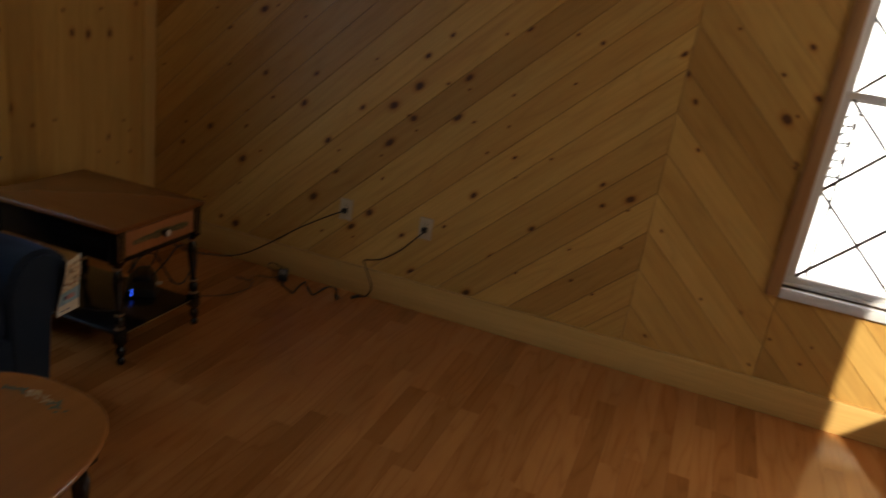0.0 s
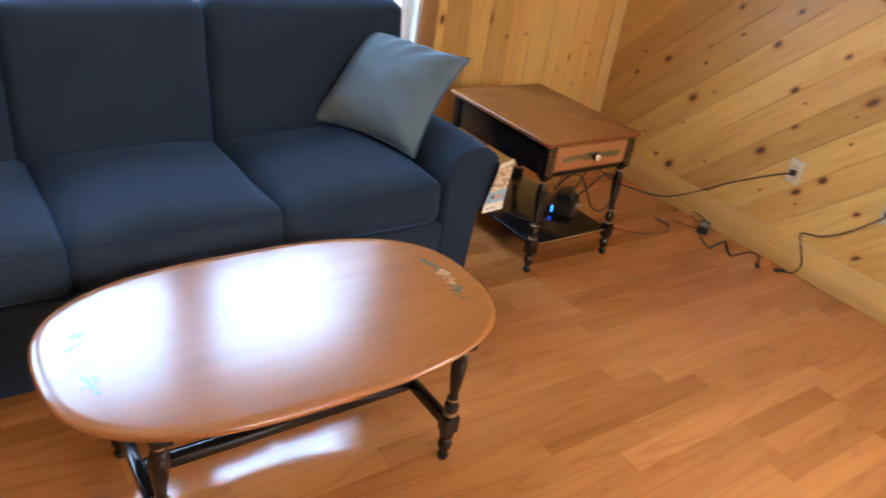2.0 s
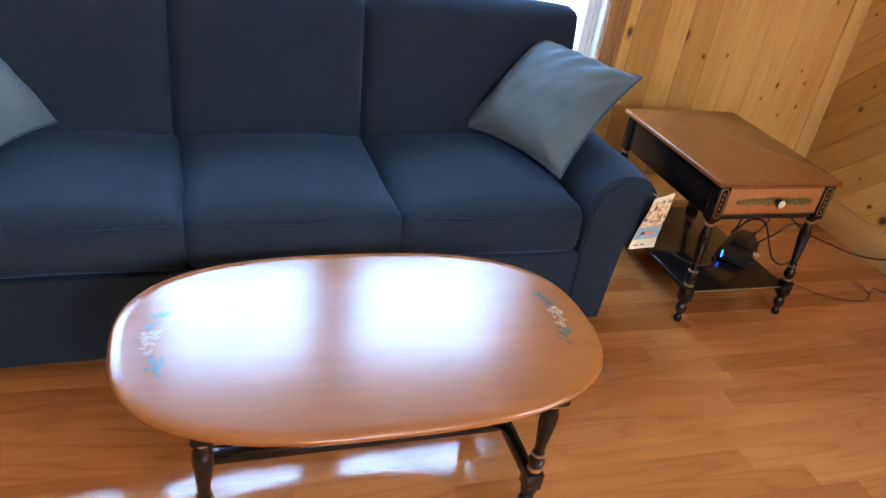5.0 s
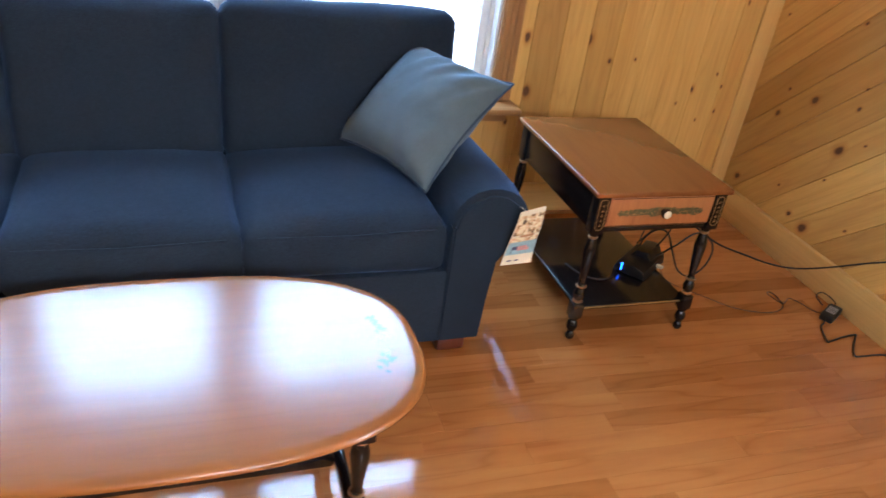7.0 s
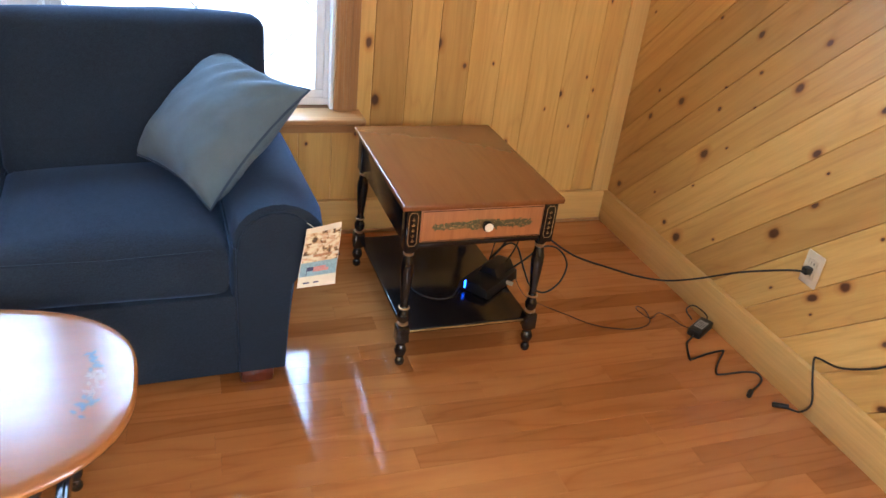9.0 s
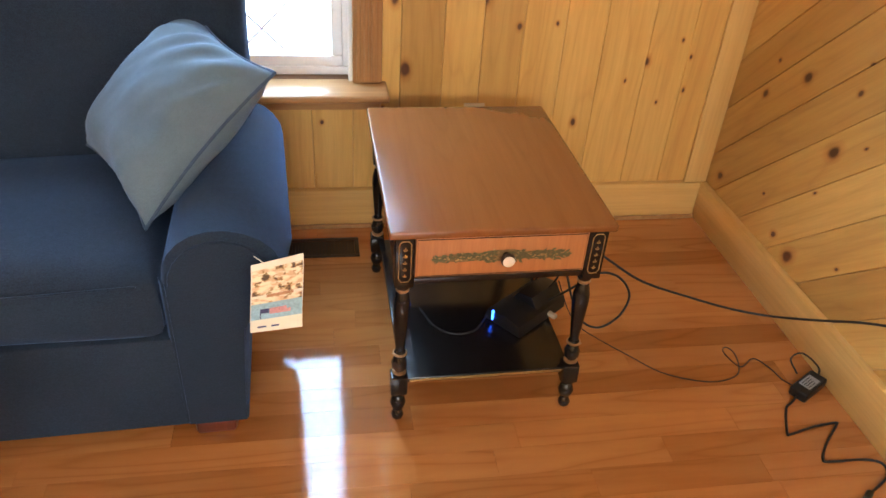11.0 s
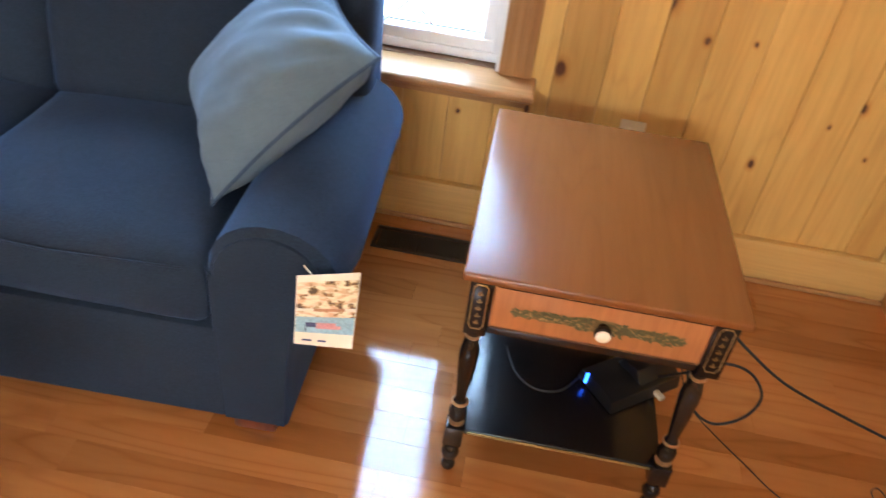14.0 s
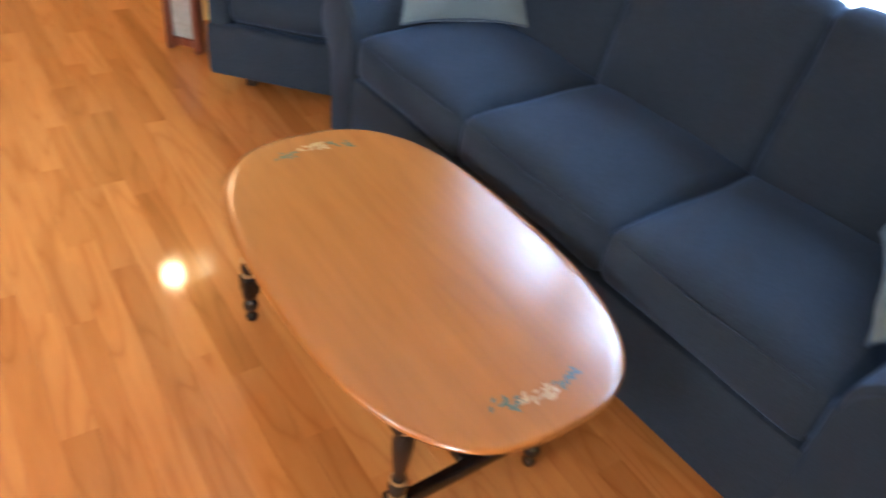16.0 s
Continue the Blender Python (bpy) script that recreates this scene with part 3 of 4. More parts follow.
def throw_pillow(name, r, t, b):
    """A square pillow from three corners: r between t and b; plump, with drawn-out corners and piping."""
    r, t, b = Vector(r), Vector(t), Vector(b)
    c, u, v = (t + b) / 2, (t - r), (b - r)
    size = (u.length + v.length) / 2
    un = u.normalized()
    vn = (v - un * v.dot(un)).normalized()
    wn_ = un.cross(vn)
    m = Matrix((un, vn, wn_)).transposed().to_4x4()
    m.translation = c
    p = thing(name, m, "slate blue square throw pillow with dark piping", "pillow", "throw pillows on the sofa")
    N = 40
    bm = bmesh.new()
    sheet = {}
    rim = []
    for side in (1, -1):
        for i in range(N + 1):
            for j in range(N + 1):
                a, q = 2 * i / N - 1, 2 * j / N - 1
                edge = i in (0, N) or j in (0, N)
                if edge and side < 0:
                    sheet[side, i, j] = sheet[1, i, j]
                    continue
                pull = 1 - 0.115 * (1 - q * q) ** 1.0 * abs(a) ** 3
                pull2 = 1 - 0.115 * (1 - a * a) ** 1.0 * abs(q) ** 3
                px, py = a * pull * size / 2, q * pull2 * size / 2
                hgt = (0.118 if side > 0 else 0.098) * ((1 - abs(a) ** 2.6) * (1 - abs(q) ** 2.6)) ** 0.62
                crease = 0.014 * noise.noise(Vector((a * 2.2, q * 2.2, side * 3.0 + c.x))) + 0.006 * noise.noise(Vector((a * 7 - q * 3, q * 1.6, side + 4.0))) * (0.4 + 0.6 * abs(a))
                crease += 0.0075 * math.sin(15 * (a - 0.55 * q) + 1.6 * math.sin(4 * a)) * math.exp(-((q + 0.80) / 0.30) ** 2) * (1 - a * a)
                reach = math.hypot(a + 1, q + 1)
                crease += 0.004 * math.sin(11 * math.atan2(q + 1.001, a + 1.001)) * math.exp(-((reach - 0.55) / 0.35) ** 2)
                sheet[side, i, j] = bm.verts.new((px, py, 0 if edge else side * (hgt + crease * min(1, hgt / 0.04))))
    for side in (1, -1):
        for i in range(N):
            for j in range(N):
                f = [sheet[side, i, j], sheet[side, i + 1, j], sheet[side, i + 1, j + 1], sheet[side, i, j + 1]]
                bm.faces.new(f if side > 0 else f[::-1])
    for i in range(N):
        rim.append(sheet[1, i, 0].co.copy())
    for j in range(N):
        rim.append(sheet[1, N, j].co.copy())
    for i in range(N, 0, -1):
        rim.append(sheet[1, i, N].co.copy())
    for j in range(N, 0, -1):
        rim.append(sheet[1, 0, j].co.copy())
    part("cover", bm, SLATE, p)
    part("piping", tube(rim, 0.0042, 6, closed=True), PIPING, p, "dark blue corded piping")
    return p


throw_pillow("throw_pillow", (-1.524, -0.688, 0.832), (-1.749, -0.283, 0.854), (-1.815, -0.831, 0.533))
mir = lambda q: SOFA_TURN @ Vector((-5.366 - q[0], q[1], q[2]))
throw_pillow("throw_pillow", mir((-1.524, -0.688, 0.832)), mir((-1.749, -0.283, 0.854)), mir((-1.815, -0.831, 0.533)))


def hang_tag():
    t = thing("hang_tag", pose(-1.529, -0.986, 0.553, 0, 3, 17.5), "cream printed card tag hanging from the sofa arm", "tag")
    w, h = 0.115, 0.205

    def sheet(x0, x1, z0, z1, lift, nx=6, nz=10):
        bm = bmesh.new()
        g = []
        for i in range(nx + 1):
            row = []
            for j in range(nz + 1):
                x, z = x0 + (x1 - x0) * i / nx, z0 + (z1 - z0) * j / nz
                y = -0.012 * math.cos(z / h * 3.0) + 0.10 * x * x - 0.10 * z * z + 0.014 * x / w * (1 + 2 * z / h)
                row.append((x, y - lift, z))
            g.append(row)
        fr = [[bm.verts.new(q) for q in row] for row in g]
        bk = [[bm.verts.new((q[0], q[1] + (0.0012 if not lift else 0.0008), q[2])) for q in row] for row in g]
        for i in range(nx):
            for j in range(nz):
                bm.faces.new((fr[i][j], fr[i + 1][j], fr[i + 1][j + 1], fr[i][j + 1]))
                bm.faces.new((bk[i][j + 1], bk[i + 1][j + 1], bk[i + 1][j], bk[i][j]))
        bmesh.ops.recalc_face_normals(bm, faces=bm.faces)
        return bm
    part("card", sheet(-w / 2, w / 2, -h, 0, 0), CARD, t)
    photo, nt, bs = nodes_of("print_photo")
    blot = noise_of(nt, coords(nt, (1, 1, 1), rand=False), 50.0, 3.0, 0.6)
    wash = noise_of(nt, coords(nt, (1, 1, 2.2), rand=False), 42.0, 2.0)
    tone = ramp(nt, blot, [(0.36, (0.09, 0.05, 0.025)), (0.42, (0.50, 0.33, 0.13)), (0.47, (0.82, 0.74, 0.52))])
    tone = mix(nt, "MULTIPLY", 0.8, tone, ramp(nt, wash, [(0.38, (0.75, 0.50, 0.34)), (0.55, (1, 1, 1))]))
    nt.links.new(tone, bs.inputs["Base Color"])
    bs.inputs["Roughness"].default_value = 0.4
    sand = paint("print_sand", (0.60, 0.30, 0.14), 0.45, wear=0.4, scale=260)
    water = paint("print_sky", (0.36, 0.58, 0.68), 0.45, wear=0.25, scale=130)
    pink = paint("print_pink", (0.72, 0.34, 0.34), 0.45, wear=0.3, scale=240)
    navy = paint("print_navy", (0.06, 0.07, 0.17), 0.45, wear=0.3, scale=200)
    for mt, x0, x1, z0, z1, lift in ((photo, -0.047, 0.047, -0.062, -0.011, 0.0012), (sand, -0.020, 0.030, -0.068, -0.0625, 0.0016), (photo, -0.047, 0.047, -0.080, -0.0685, 0.0012), (water, -0.048, 0.048, -0.114, -0.0805, 0.0012),
                                     (pink, -0.014, 0.026, -0.104, -0.0975, 0.0022), (pink, -0.014, 0.018, -0.0970, -0.092, 0.0022), (navy, -0.030, -0.0145, -0.101, -0.092, 0.0022), (navy, -0.0315, -0.0300, -0.112, -0.092, 0.0022), (navy, -0.036, -0.020, -0.131, -0.128, 0.0016), (navy, -0.010, 0.004, -0.131, -0.128, 0.0016)):
        z0, z1, x0, x1 = z0 * h / 0.140, z1 * h / 0.140, x0 * w / 0.098, x1 * w / 0.098
        part("print", sheet(x0, x1, z0, z1, lift, 4, 3), mt, t)
    part("string", tube([(-0.030, -0.010, -0.004), (-0.040, -0.004, 0.004), (-0.046, 0.002, 0.008)], 0.0010, 6), CARD, t)


hang_tag()

# ---- end table ----


def leg_profile(top, block0, block1, foot):
    """A turned leg as (radius, z): bun foot, block gap, vase, rings."""
    return [(0.010, 0.0), (0.014, 0.004), (0.0165, 0.014), (0.012, 0.026), (0.010, 0.030), (0.017, 0.042), (0.0205, 0.056), (0.016, 0.072), (0.012, 0.078), (0.019, 0.086), (0.021, block0)]


def turned_leg(parent, x, y, top, lean=(0, 0), scale=1.0, block=(0.092, 0.150)):
    """Foot with two buns, a square block, then ring, ring, long vase and neck up to the apron."""
    b0, b1 = block
    leg = part("leg", lathe([(q * scale, z) for q, z in leg_profile(top, b0, b1, 0)], 18), BLACK, parent, "black lacquered turned leg with gold rings")
    leg.matrix_basis = Matrix.Translation((x, y, 0)) @ Matrix.Rotation(lean[0], 4, "X") @ Matrix.Rotation(lean[1], 4, "Y")
    h = top - b1
    pieces = [("block", box(-0.021 * scale, 0.021 * scale, -0.021 * scale, 0.021 * scale, b0, b1, 0.004), BLACK),
              ("ring", lathe([(0.014 * scale, b1 + 0.002), (0.0182 * scale, b1 + 0.005), (0.0182 * scale, b1 + 0.008), (0.013 * scale, b1 + 0.011)], 18), COPPER),
              ("vase", lathe([(r * scale, b1 + 0.012 + z * (h - 0.012)) for r, z in ((0.012, 0.0), (0.019, 0.04), (0.0205, 0.10), (0.015, 0.155), (0.0135, 0.17), (0.017, 0.20), (0.0135, 0.23), (0.011, 0.26), (0.0135, 0.36), (0.0175, 0.52), (0.0210, 0.70), (0.0205, 0.78), (0.0155, 0.88), (0.0115, 0.92), (0.0145, 0.95), (0.0190, 0.98), (0.0200, 1.0))], 18), BLACK),
              ("ring", lathe([(0.0140 * scale, b1 + 0.012 + 0.184 * h), (0.0184 * scale, b1 + 0.012 + 0.192 * h), (0.0184 * scale, b1 + 0.012 + 0.202 * h), (0.014 * scale, b1 + 0.012 + 0.212 * h)], 18), COPPER),
              ("ring", lathe([(0.0125 * scale, top - 0.024), (0.0165 * scale, top - 0.019), (0.0165 * scale, top - 0.014), (0.012 * scale, top - 0.010)], 18), COPPER)]
    for n, bm, mt in pieces:
        part(n, bm, mt, leg, "worn gold painted ring" if n == "ring" else "")
    return leg


def leaf(bm, x, z, length, width, angle, y):
    """A small flat leaf in the plane y, raised 0.6 mm."""
    ca, sa = math.cos(angle), math.sin(angle)
    pts = [(0, 0), (0.35 * length, 0.5 * width), (0.7 * length, 0.35 * width), (length, 0), (0.7 * length, -0.35 * width), (0.35 * length, -0.5 * width)]
    f = bm.faces.new([bm.verts.new((x + a * ca - b * sa, y, z + a * sa + b * ca)) for a, b in pts])
    f.normal_update()
    if f.normal.y > 0:
        f.normal_flip()


def end_table():
    W, D, H = 0.527, 0.669, 0.580
    t = thing("end_table", pose(-1.030, -0.6165, 0, 0, 0, 0.7), "cherry-topped end table with black turned legs and stencilled drawer", "side table")
    xl, xr, yf, yb = -W / 2, W / 2, -D / 2, D / 2
    bm = box(xl, xr, yf, yb, H - 0.020, H, 0.006, 3)
    bm.transform(Matrix.Rotation(radians(90), 4, "X"))
    top = part("tabletop", bm, CHERRY, t, "reddish cherry-stained wooden top")
    top.matrix_basis = Matrix.Rotation(radians(-90), 4, "X")
    a0, a1 = 0.428, H - 0.0205
    ins, iny = 0.016, 0.010
    for x in (xl + ins, xr - ins - 0.044):
        for y in (yf + iny, yb - ins - 0.044):
            post = part("corner_post", box(x, x + 0.044, y, y + 0.044, a0 - 0.006, a1, 0.002), BLACK, t)
            if y < 0:
                o = [(x + 0.008, a0 + 0.022), (x + 0.014, a0 + 0.012), (x + 0.030, a0 + 0.012), (x + 0.036, a0 + 0.022), (x + 0.036, a1 - 0.018), (x + 0.030, a1 - 0.009), (x + 0.014, a1 - 0.009), (x + 0.008, a1 - 0.018)]
                part("gold_outline", tube([(p, y - 0.0005, q) for p, q in o], 0.0012, 6, closed=True), GOLD, post, "thin gold painted outline")
                bm = bmesh.new()
                for k in range(5):
                    z = a0 + 0.024 + 0.018 * k
                    for s in (1, -1):
                        leaf(bm, x + 0.022, z, 0.008, 0.0035, math.pi / 2 + s * 0.75, y - 0.0006)
                    leaf(bm, x + 0.022, z + 0.004, 0.008, 0.003, math.pi / 2, y - 0.0009)
                part("gold_motif", bm, GOLD, post, "gold stencilled leaf motif", smooth=False)
    part("side_apron", box(xl + ins + 0.006, xl + ins + 0.024, yf + iny + 0.0445, yb - ins - 0.0445, a0, a1, 0.002), BLACK, t)
    part("side_apron", box(xr - ins - 0.024, xr - ins - 0.006, yf + iny + 0.0445, yb - ins - 0.0445, a0, a1, 0.002), BLACK, t)
    part("back_apron", box(xl + ins + 0.0445, xr - ins - 0.0445, yb - ins - 0.024, yb - ins - 0.006, a0, a1, 0.002), BLACK, t)
    part("drawer_rail", box(xl + ins + 0.0445, xr - ins - 0.0445, yf + iny + 0.006, yf + iny + 0.030, a0, a0 + 0.018, 0.002), BLACK, t)
    d0, d1 = xl + ins + 0.046, xr - ins - 0.046
    dr = part("drawer", box(d0, d1, yf + iny + 0.002, yf + iny + 0.022, a0 + 0.020, a1 - 0.004, 0.003), DRAWER, t, "orange-brown drawer front with green stencil")
    part("drawer_box", box(d0 + 0.004, d1 - 0.004, yf + iny + 0.0225, yb - 0.08, a0 + 0.012, a1 - 0.012), BLACK, t, smooth=False)
    yd = yf + iny + 0.0012
    part("drawer_line", tube([(d0 + 0.004, yd + 0.001, a0 + 0.024), (d1 - 0.004, yd + 0.001, a0 + 0.024), (d1 - 0.004, yd + 0.001, a1 - 0.008), (d0 + 0.004, yd + 0.001, a1 - 0.008)], 0.0012, 6, closed=True), BLACK, dr)
    zc = (a0 + 0.02 + a1) / 2 - 0.002
    bm = bmesh.new()
    swag = []
    for k in range(41):
        q = k / 20 - 1
        half = (0.005 + 0.012 * (1 - abs(q)) ** 0.5) * (0.85 + 0.15 * math.sin(abs(q) * 13))
        swag.append((bm.verts.new((q * 0.162, yd + 0.0004, zc - 0.003 * abs(q) - half)), bm.verts.new((q * 0.162, yd + 0.0004, zc - 0.003 * abs(q) + half))))
    for (a, b), (c, d) in zip(swag, swag[1:]):
        bm.faces.new((a, c, d, b))
    part("garland_ground", bm, OLIVE_GROUND, dr, "faded olive painted swag", smooth=False)
    rnd = random.Random(3)
    for nm, mt, n, ll in (("leaf_garland", GREEN, 300, 0.015), ("flower_garland", OLIVE, 90, 0.009)):
        bm = bmesh.new()
        for k in range(n):
            q = rnd.uniform(-1, 1)
            if abs(q) < 0.05:
                continue
            spread = 0.018 * (1 - 0.50 * abs(q)) * (0.75 + 0.25 * math.sin(abs(q) * 11))
            ang = (0 if q > 0 else math.pi) + rnd.uniform(-0.9, 0.9)
            leaf(bm, q * 0.156, zc + rnd.uniform(-1, 1) * spread - 0.003 * abs(q), ll * rnd.uniform(0.6, 1), ll * 0.42, ang, yd - 0.0003 * (k % 7) / 7 - (0.0004 if mt is OLIVE else 0))
        tagged(part(nm, bm, mt, dr, "faded stencilled garland", smooth=False), kind="stuff")
    knob = part("knob", lathe([(0.008, 0.0), (0.008, 0.010), (0.0145, 0.014), (0.0172, 0.020), (0.0165, 0.025), (0.0135, 0.028)], 20), BRONZE, dr, "dark brass knob with a cream china face")
    knob.matrix_basis = Matrix.Translation((0.008, yf + iny + 0.002, zc)) @ Matrix.Rotation(radians(90), 4, "X")
    part("knob_face", lathe([(0.0140, 0.0265), (0.0140, 0.029), (0.010, 0.0305), (0.002, 0.031)], 20), CREAM, knob)
    for x, ry in ((xl + 0.032, 0.012), (xr - 0.042, -0.012)):
        for y, rx in ((yf + 0.008, -0.050), (yb - 0.012, 0.050)):
            turned_leg(t, x, y, a0 - 0.004, (rx, ry))
    part("shelf", box(xl + 0.040, xr - 0.040, yf + 0.016, yb - 0.016, 0.112, 0.128, 0.004, 3), BLACK, t, "glossy black lower shelf")
    part("shelf_edge", box(xl + 0.062, xr - 0.062, yf + 0.0125, yf + 0.0155, 0.1185, 0.1245, 0.001), GOLD, t)
    return t


end_table()

# ---- coffee table ----


def coffee_table():
    A, B, H = 0.571, 0.339, 0.449
    t = thing("coffee_table", pose(-2.568, -1.456, 0, 0, 0, 0.8), "oval maple coffee table with black turned legs and stencilled ends", "coffee table")
    bm = bmesh.new()
    prof = [(-0.020, 0.0), (-0.006, 0.001), (-0.001, 0.006), (0.0, 0.012), (-0.003, 0.018), (-0.010, 0.0215), (-0.03, 0.022)]
    N = 96
    rings = []
    for off, z in prof:
        ring = []
        for i in range(N):
            a = 2 * math.pi * i / N
            c, s = math.cos(a), math.sin(a)
            e = 2 / 2.70
            ring.append(bm.verts.new(((A + off) * math.copysign(abs(c) ** e, c), (B + off) * math.copysign(abs(s) ** e, s), H - 0.022 + z)))
        rings.append(ring)
    for r0, r1 in zip(rings, rings[1:]):
        for i in range(N):
            bm.faces.new((r0[i], r0[(i + 1) % N], r1[(i + 1) % N], r1[i]))
    bm.faces.new(rings[0][::-1])
    bm.faces.new(rings[-1])
    bm.transform(Matrix.Rotation(radians(90), 4, "Y"))
    top = part("tabletop", bm, MAPLE, t, "honey-brown polished oval wooden top")
    top.matrix_basis = Matrix.Rotation(radians(-90), 4, "Y")
    rnd = random.Random(8)
    for side in (1, -1):
        for nm, mt, n in (("leaf_stencil", FADED, 60), ("flower_stencil", PALE, 60)):
            bm = bmesh.new()
            for k in range(n):
                q = rnd.uniform(-1, 1)
                if (abs(q) < 0.42) == (mt is FADED):
                    continue
                x = side * (A - 0.085 - 0.02 * q * q + rnd.uniform(-0.010, 0.010))
                leaf(bm, x, q * 0.105 + rnd.uniform(-0.006, 0.006), 0.018, 0.009, rnd.uniform(0, 6.28), -0.0004 - 0.00002 * k)
            bm.transform(Matrix.Rotation(radians(90), 4, "X"))
            for v in bm.verts:
                v.co = Vector((v.co.x, -v.co.y, abs(v.co.z) + H))
            for f in bm.faces:
                f.normal_update()
                if f.normal.z < 0:
                    f.normal_flip()
            tagged(part(nm, bm, mt, t, "faded stencilled flowers", smooth=False), kind="stuff")
    lx, ly, off = 0.386, 0.195, 0.040
    for x in (-lx, lx):
        for y in (-ly - off, ly - off):
            turned_leg(t, x, y, H - 0.0225 - 0.03, scale=1.05, block=(0.105, 0.160))
        part("cross_bar", box(x - 0.024, x + 0.024, -0.27, 0.22, H - 0.0525, H - 0.0225, 0.006), BLACK, t)
        part("end_stretcher", box(x - 0.014, x + 0.014, -ly - off + 0.0245, ly - off - 0.0245, 0.112, 0.148, 0.006), BLACK, t)
    part("long_stretcher", box(-lx + 0.0145, lx - 0.0145, -0.018 - off, 0.018 - off, 0.113, 0.147, 0.006), BLACK, t)
    return t


coffee_table()

# ---- recliner in the corner beyond the sofa ----


def recliner():
    r = thing("recliner", pose(-4.255, -0.915, 0, 0, 0, 45), "grey-blue upholstered recliner set across the corner", "armchair")
    part("body", box(-0.24, 0.24, -0.20, 0.40, 0.085, 0.34, 0.02, 3), NAVY, r)
    part("footrest_panel", box(-0.335, 0.335, -0.262, -0.203, 0.078, 0.295, 0.02, 3), NAVY, r)
    s = part("seat_cushion", cushion(0.46, 0.56, 0.15, 0.04, 0.04, seed=21), NAVY, r)
    s.location = (0, 0.02, 0.31)
    for x in (-0.287, 0.287):
        a = part("arm", box(x - 0.048, x + 0.048, -0.25, 0.42, 0.075, 0.60, 0.04, 4), NAVY, r)
    b = part("backrest", cushion(0.58, 0.60, 0.18, 0.04, 0.06, seed=30), NAVY, r)
    b.matrix_basis = pose(0, 0.42, 0.72, 76, 0, 0)
    for x in (-0.2, 0.2):
        part("runner", box(x - 0.02, x + 0.02, -0.16, 0.40, 0.0, 0.084, 0.006), BRONZE, r, "dark steel recliner base runner")


recliner()
# ---- router, cables, outlets and other small things ----


def router():
    r = thing("router", pose(-0.868, -0.694, 0.128, 0, 0, -52), "black plastic wifi router with a lit blue light", "router")
    outline = [(-0.062, 0.0), (-0.055, 0.030), (0.010, 0.046), (0.060, 0.034), (0.066, 0.0)]
    body = part("body", prism(outline, 0.215, 0.005, 2), PLASTIC, r)
    body.matrix_basis = Matrix.Rotation(radians(0), 4, "Z") @ Matrix.Translation((0, -0.11, 0.002))
    hump = part("upper_shell", prism([(-0.035, 0.038), (-0.020, 0.066), (0.030, 0.072), (0.050, 0.040)], 0.120, 0.006, 2), PLASTIC, r)
    hump.location = (0, -0.02, 0.002)
    part("status_light", box(-0.0025, 0.0025, -0.1145, -0.1085, 0.014, 0.044, 0.0008), BLUE_LED, r, "glowing blue status light").location = (-0.030, 0, 0)
    for x in (-0.04, 0.05):
        part("foot", box(x - 0.006, x + 0.006, -0.09, 0.09, 0, 0.003), PLASTIC, r)
    part("port_plug", box(0.062, 0.088, 0.02, 0.034, 0.010, 0.022, 0.002), PLATE, r, "pale cable plug")
    return r


router()


def cable(label, points, radius, material=CABLE, steps=8):
    c = tagged(part("cable", tube(spline(points, steps), radius, 7), material), label, "cable")
    return c


cable("black power cord from wall outlet to end table", [(-0.035, -1.262, 0.443), (-0.036, -1.18, 0.40), (-0.04, -1.00, 0.285), (-0.06, -0.84, 0.165), (-0.11, -0.73, 0.092), (-0.22, -0.695, 0.098), (-0.36, -0.69, 0.145), (-0.52, -0.68, 0.205), (-0.64, -0.66, 0.28), (-0.72, -0.63, 0.33), (-0.80, -0.60, 0.20), (-0.83, -0.62, 0.17)], 0.0037)
loop = [(-0.835 + 0.02, -0.70, 0.162), (-0.76, -0.74, 0.24), (-0.70, -0.75, 0.295), (-0.635, -0.75, 0.280), (-0.590, -0.75, 0.215), (-0.605, -0.75, 0.140), (-0.660, -0.75, 0.100), (-0.715, -0.74, 0.125), (-0.745, -0.72, 0.19), (-0.765, -0.68, 0.26), (-0.78, -0.62, 0.24), (-0.82, -0.58, 0.160)]
cable("black cable coiled beside the end table leg", loop, 0.0034)
cable("thin black cable looping off the router", [(-0.81, -0.66, 0.160), (-0.79, -0.70, 0.25), (-0.78, -0.71, 0.32), (-0.795, -0.68, 0.36), (-0.82, -0.63, 0.30), (-0.83, -0.60, 0.165)], 0.0026)
cable("dark thin cable lying on the router shelf", [(-0.985, -0.72, 0.140), (-1.03, -0.77, 0.131), (-1.09, -0.78, 0.131), (-1.14, -0.74, 0.131), (-1.17, -0.66, 0.131)], 0.0026)
cable("thin grey cord running over the floor", [(-0.745, -0.60, 0.16), (-0.70, -0.62, 0.05), (-0.655, -0.65, 0.003), (-0.556, -0.771, 0.003), (-0.476, -0.854, 0.003), (-0.355, -0.898, 0.003), (-0.262, -0.876, 0.003), (-0.228, -0.800, 0.003), (-0.240, -0.762, 0.004), (-0.262, -0.785, 0.006), (-0.240, -0.850, 0.007), (-0.180, -0.815, 0.003), (-0.150, -0.860, 0.003), (-0.140, -0.910, 0.006), (-0.128, -0.948, 0.016)], 0.0015)
